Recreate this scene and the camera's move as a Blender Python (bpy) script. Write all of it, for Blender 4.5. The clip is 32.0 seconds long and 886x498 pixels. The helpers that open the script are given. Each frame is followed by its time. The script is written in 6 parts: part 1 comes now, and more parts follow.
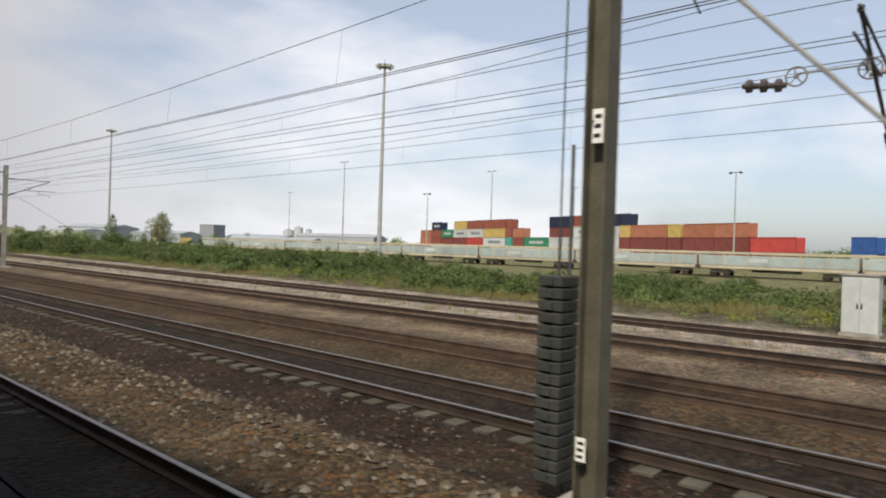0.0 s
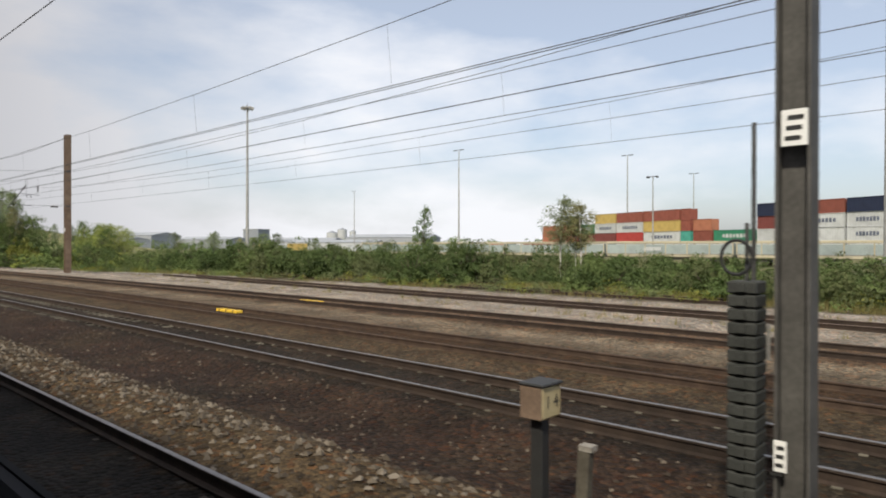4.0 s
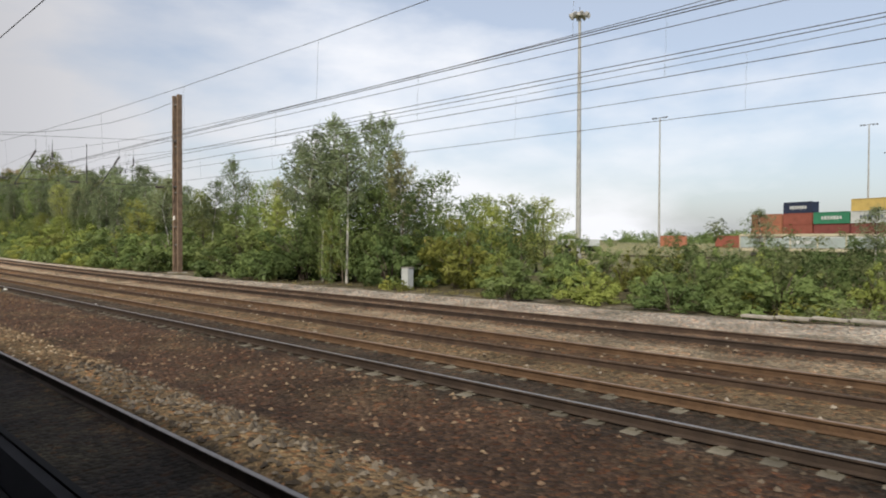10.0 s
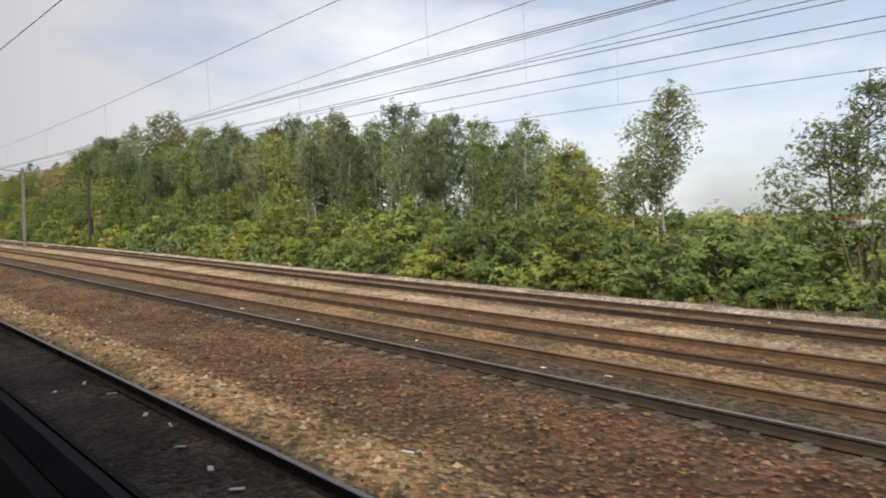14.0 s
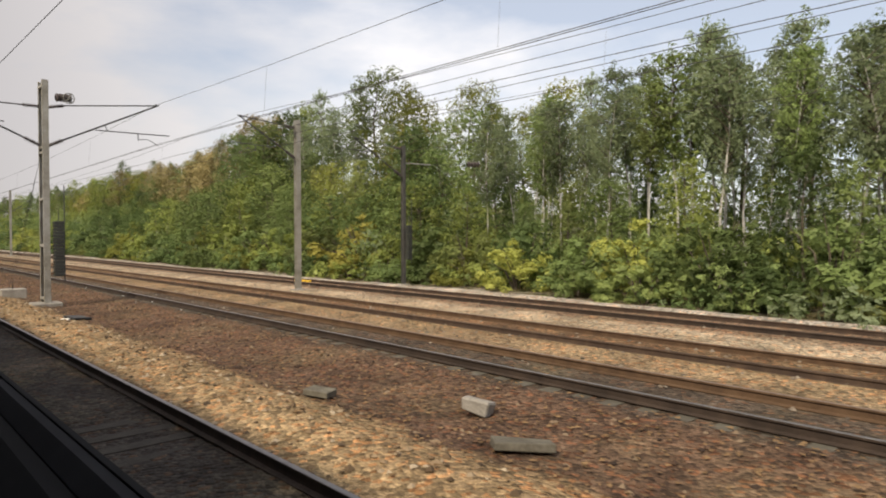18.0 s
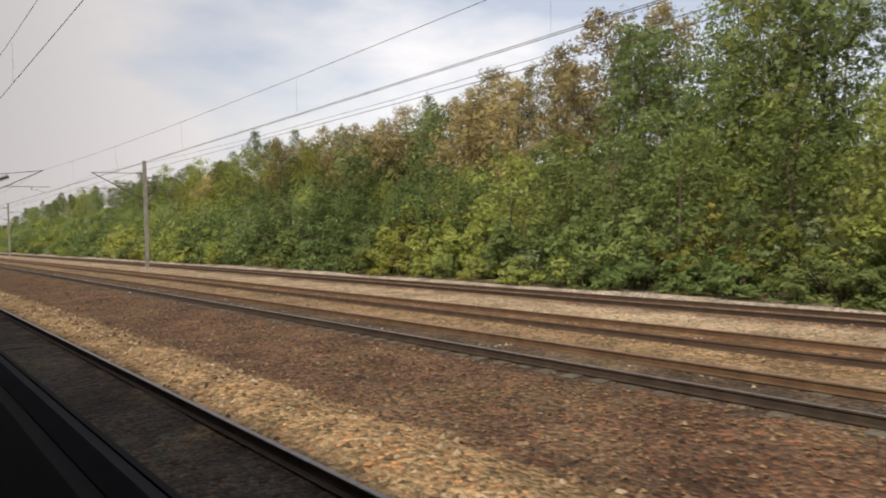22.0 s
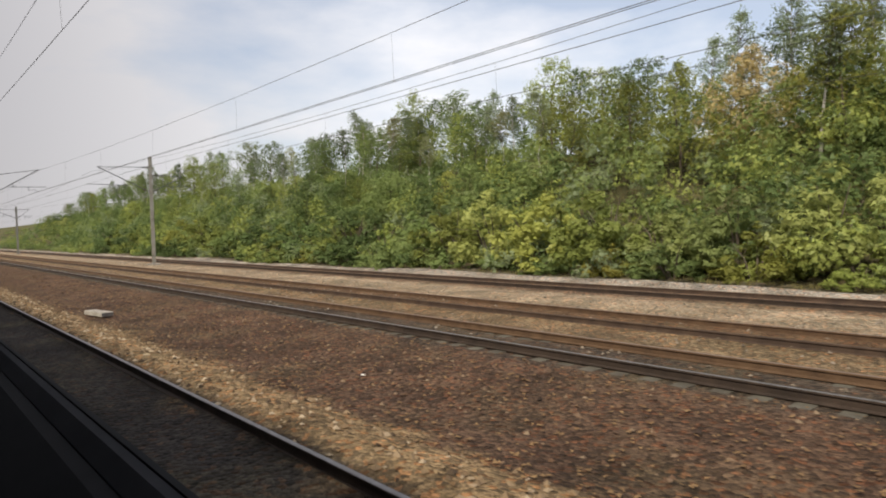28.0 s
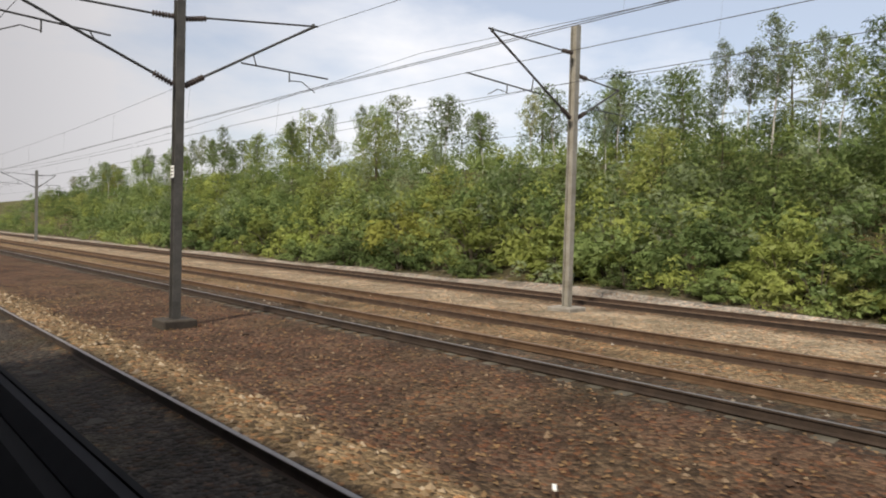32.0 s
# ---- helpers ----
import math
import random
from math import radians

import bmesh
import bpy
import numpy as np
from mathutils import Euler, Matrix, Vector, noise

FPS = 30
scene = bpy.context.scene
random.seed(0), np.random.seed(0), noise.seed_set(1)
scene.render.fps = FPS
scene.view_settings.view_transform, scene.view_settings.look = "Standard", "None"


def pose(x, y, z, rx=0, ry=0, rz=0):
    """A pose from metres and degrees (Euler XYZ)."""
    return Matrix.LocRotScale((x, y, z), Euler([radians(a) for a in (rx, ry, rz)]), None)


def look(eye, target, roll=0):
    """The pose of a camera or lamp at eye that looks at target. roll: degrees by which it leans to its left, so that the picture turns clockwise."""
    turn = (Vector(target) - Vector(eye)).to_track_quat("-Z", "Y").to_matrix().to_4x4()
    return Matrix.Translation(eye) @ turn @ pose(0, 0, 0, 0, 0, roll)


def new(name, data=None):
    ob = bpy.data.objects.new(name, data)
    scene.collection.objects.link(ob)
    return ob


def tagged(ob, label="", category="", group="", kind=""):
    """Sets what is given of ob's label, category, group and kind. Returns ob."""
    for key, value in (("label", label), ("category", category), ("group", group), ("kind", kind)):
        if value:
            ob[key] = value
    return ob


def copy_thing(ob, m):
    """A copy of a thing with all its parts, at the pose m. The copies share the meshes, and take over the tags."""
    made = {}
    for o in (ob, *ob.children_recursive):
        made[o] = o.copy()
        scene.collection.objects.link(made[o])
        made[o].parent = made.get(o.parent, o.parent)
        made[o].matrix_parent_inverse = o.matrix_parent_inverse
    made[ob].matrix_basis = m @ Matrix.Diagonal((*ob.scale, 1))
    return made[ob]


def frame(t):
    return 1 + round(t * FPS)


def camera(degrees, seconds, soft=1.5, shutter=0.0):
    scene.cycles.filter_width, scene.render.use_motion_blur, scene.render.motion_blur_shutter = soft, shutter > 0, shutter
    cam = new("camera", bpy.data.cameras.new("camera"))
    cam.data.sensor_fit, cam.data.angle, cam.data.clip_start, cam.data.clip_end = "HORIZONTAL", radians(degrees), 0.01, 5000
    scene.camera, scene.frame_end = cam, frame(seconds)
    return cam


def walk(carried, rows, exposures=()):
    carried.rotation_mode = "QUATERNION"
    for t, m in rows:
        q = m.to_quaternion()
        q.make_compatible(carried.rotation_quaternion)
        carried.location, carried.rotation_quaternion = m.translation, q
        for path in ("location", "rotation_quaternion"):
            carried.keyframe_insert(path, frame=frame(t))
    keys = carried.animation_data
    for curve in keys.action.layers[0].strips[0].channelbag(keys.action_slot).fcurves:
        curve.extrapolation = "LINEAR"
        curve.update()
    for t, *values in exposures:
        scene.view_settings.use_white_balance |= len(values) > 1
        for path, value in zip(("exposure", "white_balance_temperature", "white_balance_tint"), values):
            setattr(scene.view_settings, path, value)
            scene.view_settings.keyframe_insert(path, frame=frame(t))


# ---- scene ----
# The camera rides at a train window, 2.42 m over the rail tops: seconds, metres along the line, yaw, pitch, lean to its left
EYE = 2.42
ROWS = [
    (0, 0.00, -48.87, -0.04, 1.87),
    (0.5, 7.98, -48.93, 0.02, 1.95),
    (1, 16.07, -48.89, -0.62, 1.13),
    (1.5, 23.86, -48.85, -0.53, 0.80),
    (2, 31.76, -48.91, -0.13, 1.27),
    (2.5, 39.47, -48.67, -0.23, 1.45),
    (3, 46.95, -48.73, -0.53, 1.32),
    (3.5, 54.20, -48.09, -0.43, 0.60),
    (5.5, 77.72, -47.12, 0.09, -0.18),
    (6, 84.55, -47.71, 0.09, 0.12),
    (6.5, 91.30, -47.60, -0.30, -0.01),
    (7, 98.05, -45.79, -1.00, -1.14),
    (7.5, 104.64, -41.68, -1.99, -2.47),
    (8, 111.07, -38.97, -1.78, -3.50),
    (8.5, 117.34, -41.25, -1.28, -2.44),
    (9, 123.53, -47.14, -0.74, 0.81),
    (9.5, 129.72, -47.03, -0.61, 0.86),
    (10, 135.84, -46.32, -0.88, 0.21),
    (10.5, 142.11, -46.41, -1.27, -0.06),
    (11, 148.30, -44.20, -2.17, -1.64),
    (11.5, 154.41, -44.19, -2.27, -2.01),
    (12, 160.37, -44.08, -2.46, -1.39),
    (12.5, 166.40, -44.17, -2.56, 0.09),
    (13, 171.96, -44.56, -2.87, -0.66),
    (13.5, 177.92, -44.95, -2.57, -0.11),
    (14, 183.95, -44.54, -2.38, -0.26),
    (14.5, 189.98, -44.03, -2.68, -1.46),
    (16.5, 215.60, -43.23, -2.04, -1.60),
    (17, 222.29, -43.24, -1.84, -1.50),
    (17.5, 228.74, -43.34, -1.64, -1.03),
    (18, 235.19, -42.75, -1.05, -0.16),
    (18.5, 241.55, -41.15, -0.86, -0.10),
    (19, 247.90, -41.46, -0.56, -0.03),
    (19.5, 254.35, -42.96, -0.47, 1.14),
    (20, 260.69, -43.46, -0.82, 0.90),
    (20.5, 267.05, -43.37, -0.88, 0.65),
    (21, 273.91, -43.67, -0.94, 0.80),
    (21.5, 280.70, -41.98, -1.73, -1.01),
    (22, 287.56, -41.18, -1.32, -1.13),
    (22.5, 294.34, -41.09, -1.31, -1.05),
    (23, 301.05, -40.69, -1.10, -1.06),
    (23.5, 307.75, -40.50, -0.79, -1.28),
    (24, 314.37, -40.40, -0.78, -1.40),
    (24.5, 320.90, -40.70, -1.08, -1.80),
    (25, 327.35, -40.51, -1.18, -1.70),
    (25.5, 333.79, -40.61, -1.38, -2.00),
    (27.5, 359.03, -40.63, -1.92, -1.62),
    (28, 365.10, -40.70, -1.82, -1.52),
    (28.5, 371.53, -40.67, -1.73, -1.31),
    (29, 377.77, -40.84, -1.64, -1.31),
    (29.5, 383.95, -41.91, -1.55, 0.30),
    (30, 390.03, -42.87, -1.16, 1.41),
    (30.5, 396.02, -43.44, -1.07, 1.82),
    (31, 401.90, -43.31, -0.88, 2.22),
    (31.5, 407.71, -43.48, -0.98, 2.92),
    (32, 413.40, -43.55, -1.58, 1.62),
]
cam = camera(68.3, 32.0, soft=1.9, shutter=0.07)


def ride(y, yaw, pitch, lean):
    return pose(0, y, EYE, 0, 0, yaw) @ pose(0, 0, 0, 90 + pitch, 0, 0) @ pose(0, 0, 0, 0, 0, lean)


walk(cam, [(t, ride(y, yaw, pitch, lean)) for t, y, yaw, pitch, lean in ROWS],
     [(0.0, -0.1, 6330, 8), (8.0, -0.06, 6330, 8), (10.5, -0.04, 6350, 8), (12.2, 0.08, 6620, 11), (13.2, 0.14, 6630, 12), (14.2, 0.0, 6420, 8), (16.5, 0.06, 6620, 9), (20.5, 0.08, 6800, 10), (22.0, 0.03, 6800, 10), (24.0, -0.06, 6400, 8), (25.5, 0.0, 6440, 8), (28.0, 0.02, 6500, 9), (32.0, 0.02, 6500, 9)])

# ---- sky and sun ----
world = bpy.data.worlds.new("sky")
scene.world = world
world.use_nodes = True
wn, wl = world.node_tree.nodes, world.node_tree.links
wn.clear()
SUN_EL, SUN_AZ = radians(46), radians(250)
sky = wn.new("ShaderNodeTexSky")
sky.sky_type, sky.sun_disc = "NISHITA", False
sky.sun_elevation, sky.sun_rotation = SUN_EL, SUN_AZ
sky.air_density, sky.dust_density, sky.ozone_density = 1.0, 2.5, 1.6
coord = wn.new("ShaderNodeTexCoord")
stretch = wn.new("ShaderNodeMapping")
stretch.inputs["Scale"].default_value = (1.0, 1.0, 2.6)
stretch.inputs["Location"].default_value = (0.35, 0.2, 0.0)
puffs = wn.new("ShaderNodeTexNoise")
puffs.inputs["Scale"].default_value, puffs.inputs["Detail"].default_value = 1.9, 7
puffs.inputs["Roughness"].default_value = 0.52
cover = wn.new("ShaderNodeMapRange")
cover.inputs["From Min"].default_value, cover.inputs["From Max"].default_value = 0.37, 0.56
cover.inputs["To Min"].default_value, cover.inputs["To Max"].default_value = 0.36, 0.96
cloud_mix = wn.new("ShaderNodeMixRGB")
# white cloud; the grey along the line paints in the window glass's dimming
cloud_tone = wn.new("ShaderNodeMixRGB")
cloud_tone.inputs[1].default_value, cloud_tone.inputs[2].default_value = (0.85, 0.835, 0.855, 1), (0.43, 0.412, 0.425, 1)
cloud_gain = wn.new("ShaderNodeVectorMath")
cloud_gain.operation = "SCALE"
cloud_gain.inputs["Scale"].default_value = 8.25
back = wn.new("ShaderNodeBackground")
back.inputs["Strength"].default_value = 0.15
wout = wn.new("ShaderNodeOutputWorld")
wl.new(coord.outputs["Generated"], stretch.inputs["Vector"])
wl.new(stretch.outputs["Vector"], puffs.inputs["Vector"])
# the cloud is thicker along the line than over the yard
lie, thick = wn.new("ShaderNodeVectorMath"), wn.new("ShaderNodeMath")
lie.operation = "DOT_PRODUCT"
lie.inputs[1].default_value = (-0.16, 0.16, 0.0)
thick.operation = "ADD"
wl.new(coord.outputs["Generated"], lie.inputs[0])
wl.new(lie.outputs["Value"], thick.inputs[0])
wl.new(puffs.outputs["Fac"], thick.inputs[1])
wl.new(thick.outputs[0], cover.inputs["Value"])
glass_dim = wn.new("ShaderNodeMapRange")
glass_dim.inputs["From Min"].default_value, glass_dim.inputs["From Max"].default_value = 0.03, 0.145
wl.new(lie.outputs["Value"], glass_dim.inputs["Value"])
wl.new(glass_dim.outputs["Result"], cloud_tone.inputs[0])
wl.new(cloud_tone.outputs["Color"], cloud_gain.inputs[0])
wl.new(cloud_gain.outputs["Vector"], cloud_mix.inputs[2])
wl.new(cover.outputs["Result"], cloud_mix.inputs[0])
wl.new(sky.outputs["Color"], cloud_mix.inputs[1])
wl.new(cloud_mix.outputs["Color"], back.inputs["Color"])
wl.new(back.outputs["Background"], wout.inputs["Surface"])
sun = new("sun", bpy.data.lights.new("sun", "SUN"))
sun.data.energy, sun.data.angle, sun.data.color = 4.7, radians(5), (1.0, 0.89, 0.72)
sun_way = Vector((math.sin(SUN_AZ) * math.cos(SUN_EL), math.cos(SUN_AZ) * math.cos(SUN_EL), math.sin(SUN_EL)))
sun.matrix_world = look(sun_way * 50, (0, 0, 0))
scene.view_settings.exposure = 0.0


# ---- materials ----
def material(name, stops, scale=4.0, detail=5, rough=0.8, metal=0.0, bump=0.0, bump_scale=None, spread=0.0, fine=0.35, spec=0.3):
    """A surface coloured by noise at two scales between the colours of stops; spread varies it from object to object."""
    m = bpy.data.materials.new(name)
    m.use_nodes = True
    n, l = m.node_tree.nodes, m.node_tree.links
    bsdf = n["Principled BSDF"]
    bsdf.inputs["Roughness"].default_value, bsdf.inputs["Metallic"].default_value = rough, metal
    bsdf.inputs["Specular IOR Level"].default_value = spec
    tc = n.new("ShaderNodeTexCoord")
    big, small = n.new("ShaderNodeTexNoise"), n.new("ShaderNodeTexNoise")
    big.inputs["Scale"].default_value, big.inputs["Detail"].default_value = scale, detail
    small.inputs["Scale"].default_value, small.inputs["Detail"].default_value = scale * 9, 4
    mix = n.new("ShaderNodeMath")
    mix.operation = "MULTIPLY_ADD"
    mix.inputs[1].default_value = fine
    part_big = n.new("ShaderNodeMath")
    part_big.operation = "MULTIPLY"
    part_big.inputs[1].default_value = 1.0 - fine
    ramp = n.new("ShaderNodeValToRGB")
    e = ramp.color_ramp.elements
    while len(e) < len(stops):
        e.new(0.5)
    for k, c in enumerate(stops):
        e[k].position = 0.3 + 0.4 * k / max(1, len(stops) - 1)
        e[k].color = (*c, 1)
    l.new(tc.outputs["Object"], big.inputs["Vector"])
    l.new(tc.outputs["Object"], small.inputs["Vector"])
    l.new(big.outputs["Fac"], part_big.inputs[0])
    l.new(small.outputs["Fac"], mix.inputs[0])
    l.new(part_big.outputs[0], mix.inputs[2])
    l.new(mix.outputs[0], ramp.inputs["Fac"])
    last = ramp.outputs["Color"]
    if spread:
        info, hsv = n.new("ShaderNodeObjectInfo"), n.new("ShaderNodeHueSaturation")
        rng = n.new("ShaderNodeMapRange")
        rng.inputs["To Min"].default_value, rng.inputs["To Max"].default_value = 1 - spread, 1 + spread
        l.new(info.outputs["Random"], rng.inputs["Value"])
        l.new(rng.outputs["Result"], hsv.inputs["Value"])
        l.new(last, hsv.inputs["Color"])
        last = hsv.outputs["Color"]
    l.new(last, bsdf.inputs["Base Color"])
    if bump:
        bn, bp = n.new("ShaderNodeTexNoise"), n.new("ShaderNodeBump")
        bn.inputs["Scale"].default_value, bn.inputs["Detail"].default_value = bump_scale or scale * 6, 4
        bp.inputs["Strength"].default_value, bp.inputs["Distance"].default_value = bump, 0.02
        l.new(tc.outputs["Object"], bn.inputs["Vector"])
        l.new(bn.outputs["Fac"], bp.inputs["Height"])
        l.new(bp.outputs["Normal"], bsdf.inputs["Normal"])
    return m


def leaf_material(name, low, high, odd, odd_share=0.12, through_share=0.34, lace=17.0):
    """Leaves: colour varies from clump to clump and from plant to plant, some light comes through, and gaps part the leaflets of a spray."""
    m = bpy.data.materials.new(name)
    m.use_nodes = True
    n, l = m.node_tree.nodes, m.node_tree.links
    n.clear()
    geo, info, tc = n.new("ShaderNodeNewGeometry"), n.new("ShaderNodeObjectInfo"), n.new("ShaderNodeTexCoord")
    noise_n = n.new("ShaderNodeTexNoise")
    noise_n.inputs["Scale"].default_value, noise_n.inputs["Detail"].default_value = 0.9, 3
    l.new(tc.outputs["Object"], noise_n.inputs["Vector"])
    ramp = n.new("ShaderNodeValToRGB")
    e = ramp.color_ramp.elements
    e[0].position, e[0].color = 0.0, (*low, 1)
    e[1].position, e[1].color = 1.0, (*high, 1)
    addn = n.new("ShaderNodeMath")
    addn.operation = "MULTIPLY_ADD"
    addn.inputs[1].default_value = 0.34
    half = n.new("ShaderNodeMath")
    half.operation = "MULTIPLY"
    half.inputs[1].default_value = 0.75
    l.new(geo.outputs["Random Per Island"], addn.inputs[0])
    l.new(noise_n.outputs["Fac"], half.inputs[0])
    l.new(half.outputs[0], addn.inputs[2])
    l.new(addn.outputs[0], ramp.inputs["Fac"])
    turn = n.new("ShaderNodeMixRGB")
    turn.inputs[2].default_value = (*odd, 1)
    pick = n.new("ShaderNodeMapRange")
    pick.inputs["From Min"].default_value, pick.inputs["From Max"].default_value = 1 - 2.5 * odd_share, 1.0
    pick.inputs["To Max"].default_value = 0.8
    l.new(info.outputs["Random"], pick.inputs["Value"])
    l.new(pick.outputs["Result"], turn.inputs[0])
    l.new(ramp.outputs["Color"], turn.inputs[1])
    hsv, rng = n.new("ShaderNodeHueSaturation"), n.new("ShaderNodeMapRange")
    rng.inputs["To Min"].default_value, rng.inputs["To Max"].default_value = 0.62, 1.28
    wob = n.new("ShaderNodeMath")
    wob.operation = "FRACT"
    mul = n.new("ShaderNodeMath")
    mul.operation = "MULTIPLY"
    mul.inputs[1].default_value = 7.31
    l.new(info.outputs["Random"], mul.inputs[0])
    l.new(mul.outputs[0], wob.inputs[0])
    l.new(wob.outputs[0], rng.inputs["Value"])
    l.new(rng.outputs["Result"], hsv.inputs["Value"])
    l.new(turn.outputs["Color"], hsv.inputs["Color"])
    diff, trans, gloss = n.new("ShaderNodeBsdfDiffuse"), n.new("ShaderNodeBsdfTranslucent"), n.new("ShaderNodeBsdfGlossy")
    gloss.inputs["Roughness"].default_value = 0.45
    gloss.inputs["Color"].default_value = (0.5, 0.5, 0.5, 1)
    a, b = n.new("ShaderNodeMixShader"), n.new("ShaderNodeMixShader")
    a.inputs[0].default_value, b.inputs[0].default_value = through_share, 0.015
    out = n.new("ShaderNodeOutputMaterial")
    for s in (diff, trans):
        l.new(hsv.outputs["Color"], s.inputs["Color"])
    l.new(diff.outputs[0], a.inputs[1])
    l.new(trans.outputs[0], a.inputs[2])
    l.new(a.outputs[0], b.inputs[1])
    l.new(gloss.outputs[0], b.inputs[2])
    last = b.outputs[0]
    if lace:
        holes, cut, gap, split = n.new("ShaderNodeTexNoise"), n.new("ShaderNodeMapRange"), n.new("ShaderNodeBsdfTransparent"), n.new("ShaderNodeMixShader")
        holes.inputs["Scale"].default_value, holes.inputs["Detail"].default_value = lace, 1.0
        cut.inputs["From Min"].default_value, cut.inputs["From Max"].default_value = 0.465, 0.475
        l.new(tc.outputs["Object"], holes.inputs["Vector"])
        l.new(holes.outputs["Fac"], cut.inputs["Value"])
        l.new(cut.outputs["Result"], split.inputs[0])
        l.new(gap.outputs[0], split.inputs[1])
        l.new(last, split.inputs[2])
        last = split.outputs[0]
    l.new(last, out.inputs["Surface"])
    return m


M_RUST = material("rusty_rail_steel", [(0.019, 0.014, 0.011), (0.036, 0.025, 0.019), (0.058, 0.04, 0.03)], 3, rough=0.75, bump=0.3)
M_RUST_LIGHT = material("orange_brown_rail_rust", [(0.05, 0.03, 0.018), (0.085, 0.05, 0.028), (0.12, 0.075, 0.044)], 3, rough=0.8, bump=0.3)
M_RUST_DIM = material("brown_rail_rust", [(0.034, 0.023, 0.018), (0.058, 0.038, 0.027), (0.09, 0.06, 0.042)], 3, rough=0.8, bump=0.3)
M_SHINE = material("worn_bright_rail_head", [(0.15, 0.14, 0.135), (0.26, 0.245, 0.24)], 6, rough=0.45, metal=0.8)
M_DULL_HEAD = material("dull_rail_head", [(0.14, 0.095, 0.07), (0.2, 0.15, 0.12)], 6, rough=0.6, metal=0.3)
M_SLEEPER = material("weathered_concrete_sleeper", [(0.055, 0.047, 0.036), (0.1, 0.09, 0.07), (0.16, 0.146, 0.115)], 2.2, rough=0.9, bump=0.4, spread=0.3)
M_SLEEPER_DARK = material("dark_stained_sleeper", [(0.03, 0.025, 0.021), (0.05, 0.042, 0.034), (0.075, 0.062, 0.05)], 5, rough=0.9, bump=0.4, spread=0.25)
M_CONCRETE = material("pale_concrete", [(0.16, 0.145, 0.125), (0.26, 0.24, 0.21), (0.36, 0.335, 0.3)], 3, rough=0.9, bump=0.3, spread=0.12)
M_GALV = material("galvanised_mast_steel", [(0.13, 0.13, 0.12), (0.2, 0.195, 0.18), (0.27, 0.26, 0.24)], 2.5, rough=0.6, metal=0.25, bump=0.1)
M_OLIVE = material("olive_painted_mast", [(0.055, 0.05, 0.035), (0.085, 0.078, 0.055), (0.12, 0.108, 0.08)], 2.5, rough=0.7, bump=0.15)
M_PALESTEEL = material("pale_stained_galvanised_steel", [(0.17, 0.155, 0.125), (0.29, 0.275, 0.24), (0.38, 0.37, 0.345)], 1.6, rough=0.6, metal=0.2, bump=0.1)
# dark tone also gives the near masts the window glass's dimming
M_DARKMAST = material("dark_mast_steel", [(0.045, 0.043, 0.04), (0.075, 0.072, 0.067), (0.11, 0.105, 0.097)], 2.5, rough=0.7, bump=0.15)
M_CABINET = material("light_grey_cabinet_paint", [(0.36, 0.38, 0.38), (0.46, 0.48, 0.48)], 3, rough=0.55)
M_BROWN = material("rust_brown_mast", [(0.1, 0.07, 0.05), (0.165, 0.115, 0.082), (0.25, 0.185, 0.13)], 2.2, rough=0.8, bump=0.2)
M_DARKSTEEL = material("dark_cantilever_steel", [(0.05, 0.05, 0.05), (0.1, 0.1, 0.1)], 4, rough=0.6, metal=0.4)
M_WEIGHT = material("dark_cast_counterweight", [(0.025, 0.027, 0.025), (0.05, 0.052, 0.048)], 4, rough=0.8, bump=0.3)
M_INSUL = material("brown_grey_insulator", [(0.04, 0.03, 0.028), (0.09, 0.075, 0.07)], 6, rough=0.3)
M_WIRE = material("tarnished_copper_wire", [(0.05, 0.05, 0.05), (0.09, 0.085, 0.08)], 4, rough=0.6, metal=0.4)
M_WHITE = material("white_enamel_plate", [(0.68, 0.68, 0.66), (0.8, 0.8, 0.78)], 5, rough=0.5)
M_YELLOW = material("yellow_paint", [(0.6, 0.38, 0.03), (0.75, 0.5, 0.05)], 5, rough=0.6)
M_BLACK = material("black_paint", [(0.02, 0.02, 0.02), (0.035, 0.035, 0.035)], 5, rough=0.6)
M_BARK = material("brown_bark", [(0.05, 0.04, 0.03), (0.1, 0.08, 0.06), (0.16, 0.13, 0.1)], 5, rough=0.95, bump=0.5)
M_BIRCH = material("white_birch_bark", [(0.1, 0.09, 0.08), (0.46, 0.44, 0.41), (0.62, 0.6, 0.56)], 3, rough=0.85, bump=0.3)
L_BUSH = leaf_material("mid_green_leaves", (0.08, 0.122, 0.038), (0.26, 0.328, 0.115), (0.33, 0.335, 0.1), 0.10)
L_FRESH = leaf_material("fresh_green_leaves", (0.13, 0.17, 0.038), (0.35, 0.395, 0.11), (0.38, 0.38, 0.095), 0.10)
L_BIRCH = leaf_material("pale_birch_leaves", (0.12, 0.158, 0.082), (0.315, 0.372, 0.205), (0.37, 0.345, 0.16), 0.06, 0.45)
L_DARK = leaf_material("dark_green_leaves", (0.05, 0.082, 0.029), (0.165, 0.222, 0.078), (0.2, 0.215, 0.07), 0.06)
L_YELLOW = leaf_material("yellow_green_leaves", (0.12, 0.135, 0.03), (0.28, 0.285, 0.065), (0.31, 0.27, 0.065), 0.15)
L_PALE = leaf_material("silvery_leaves", (0.3, 0.31, 0.26), (0.55, 0.55, 0.48), (0.5, 0.5, 0.4), 0.1)
L_RUST = leaf_material("autumn_tan_leaves", (0.19, 0.16, 0.072), (0.43, 0.36, 0.175), (0.38, 0.3, 0.14), 0.12)
L_WEED = leaf_material("grey_green_weeds", (0.08, 0.1, 0.042), (0.21, 0.24, 0.105), (0.3, 0.27, 0.09), 0.12)
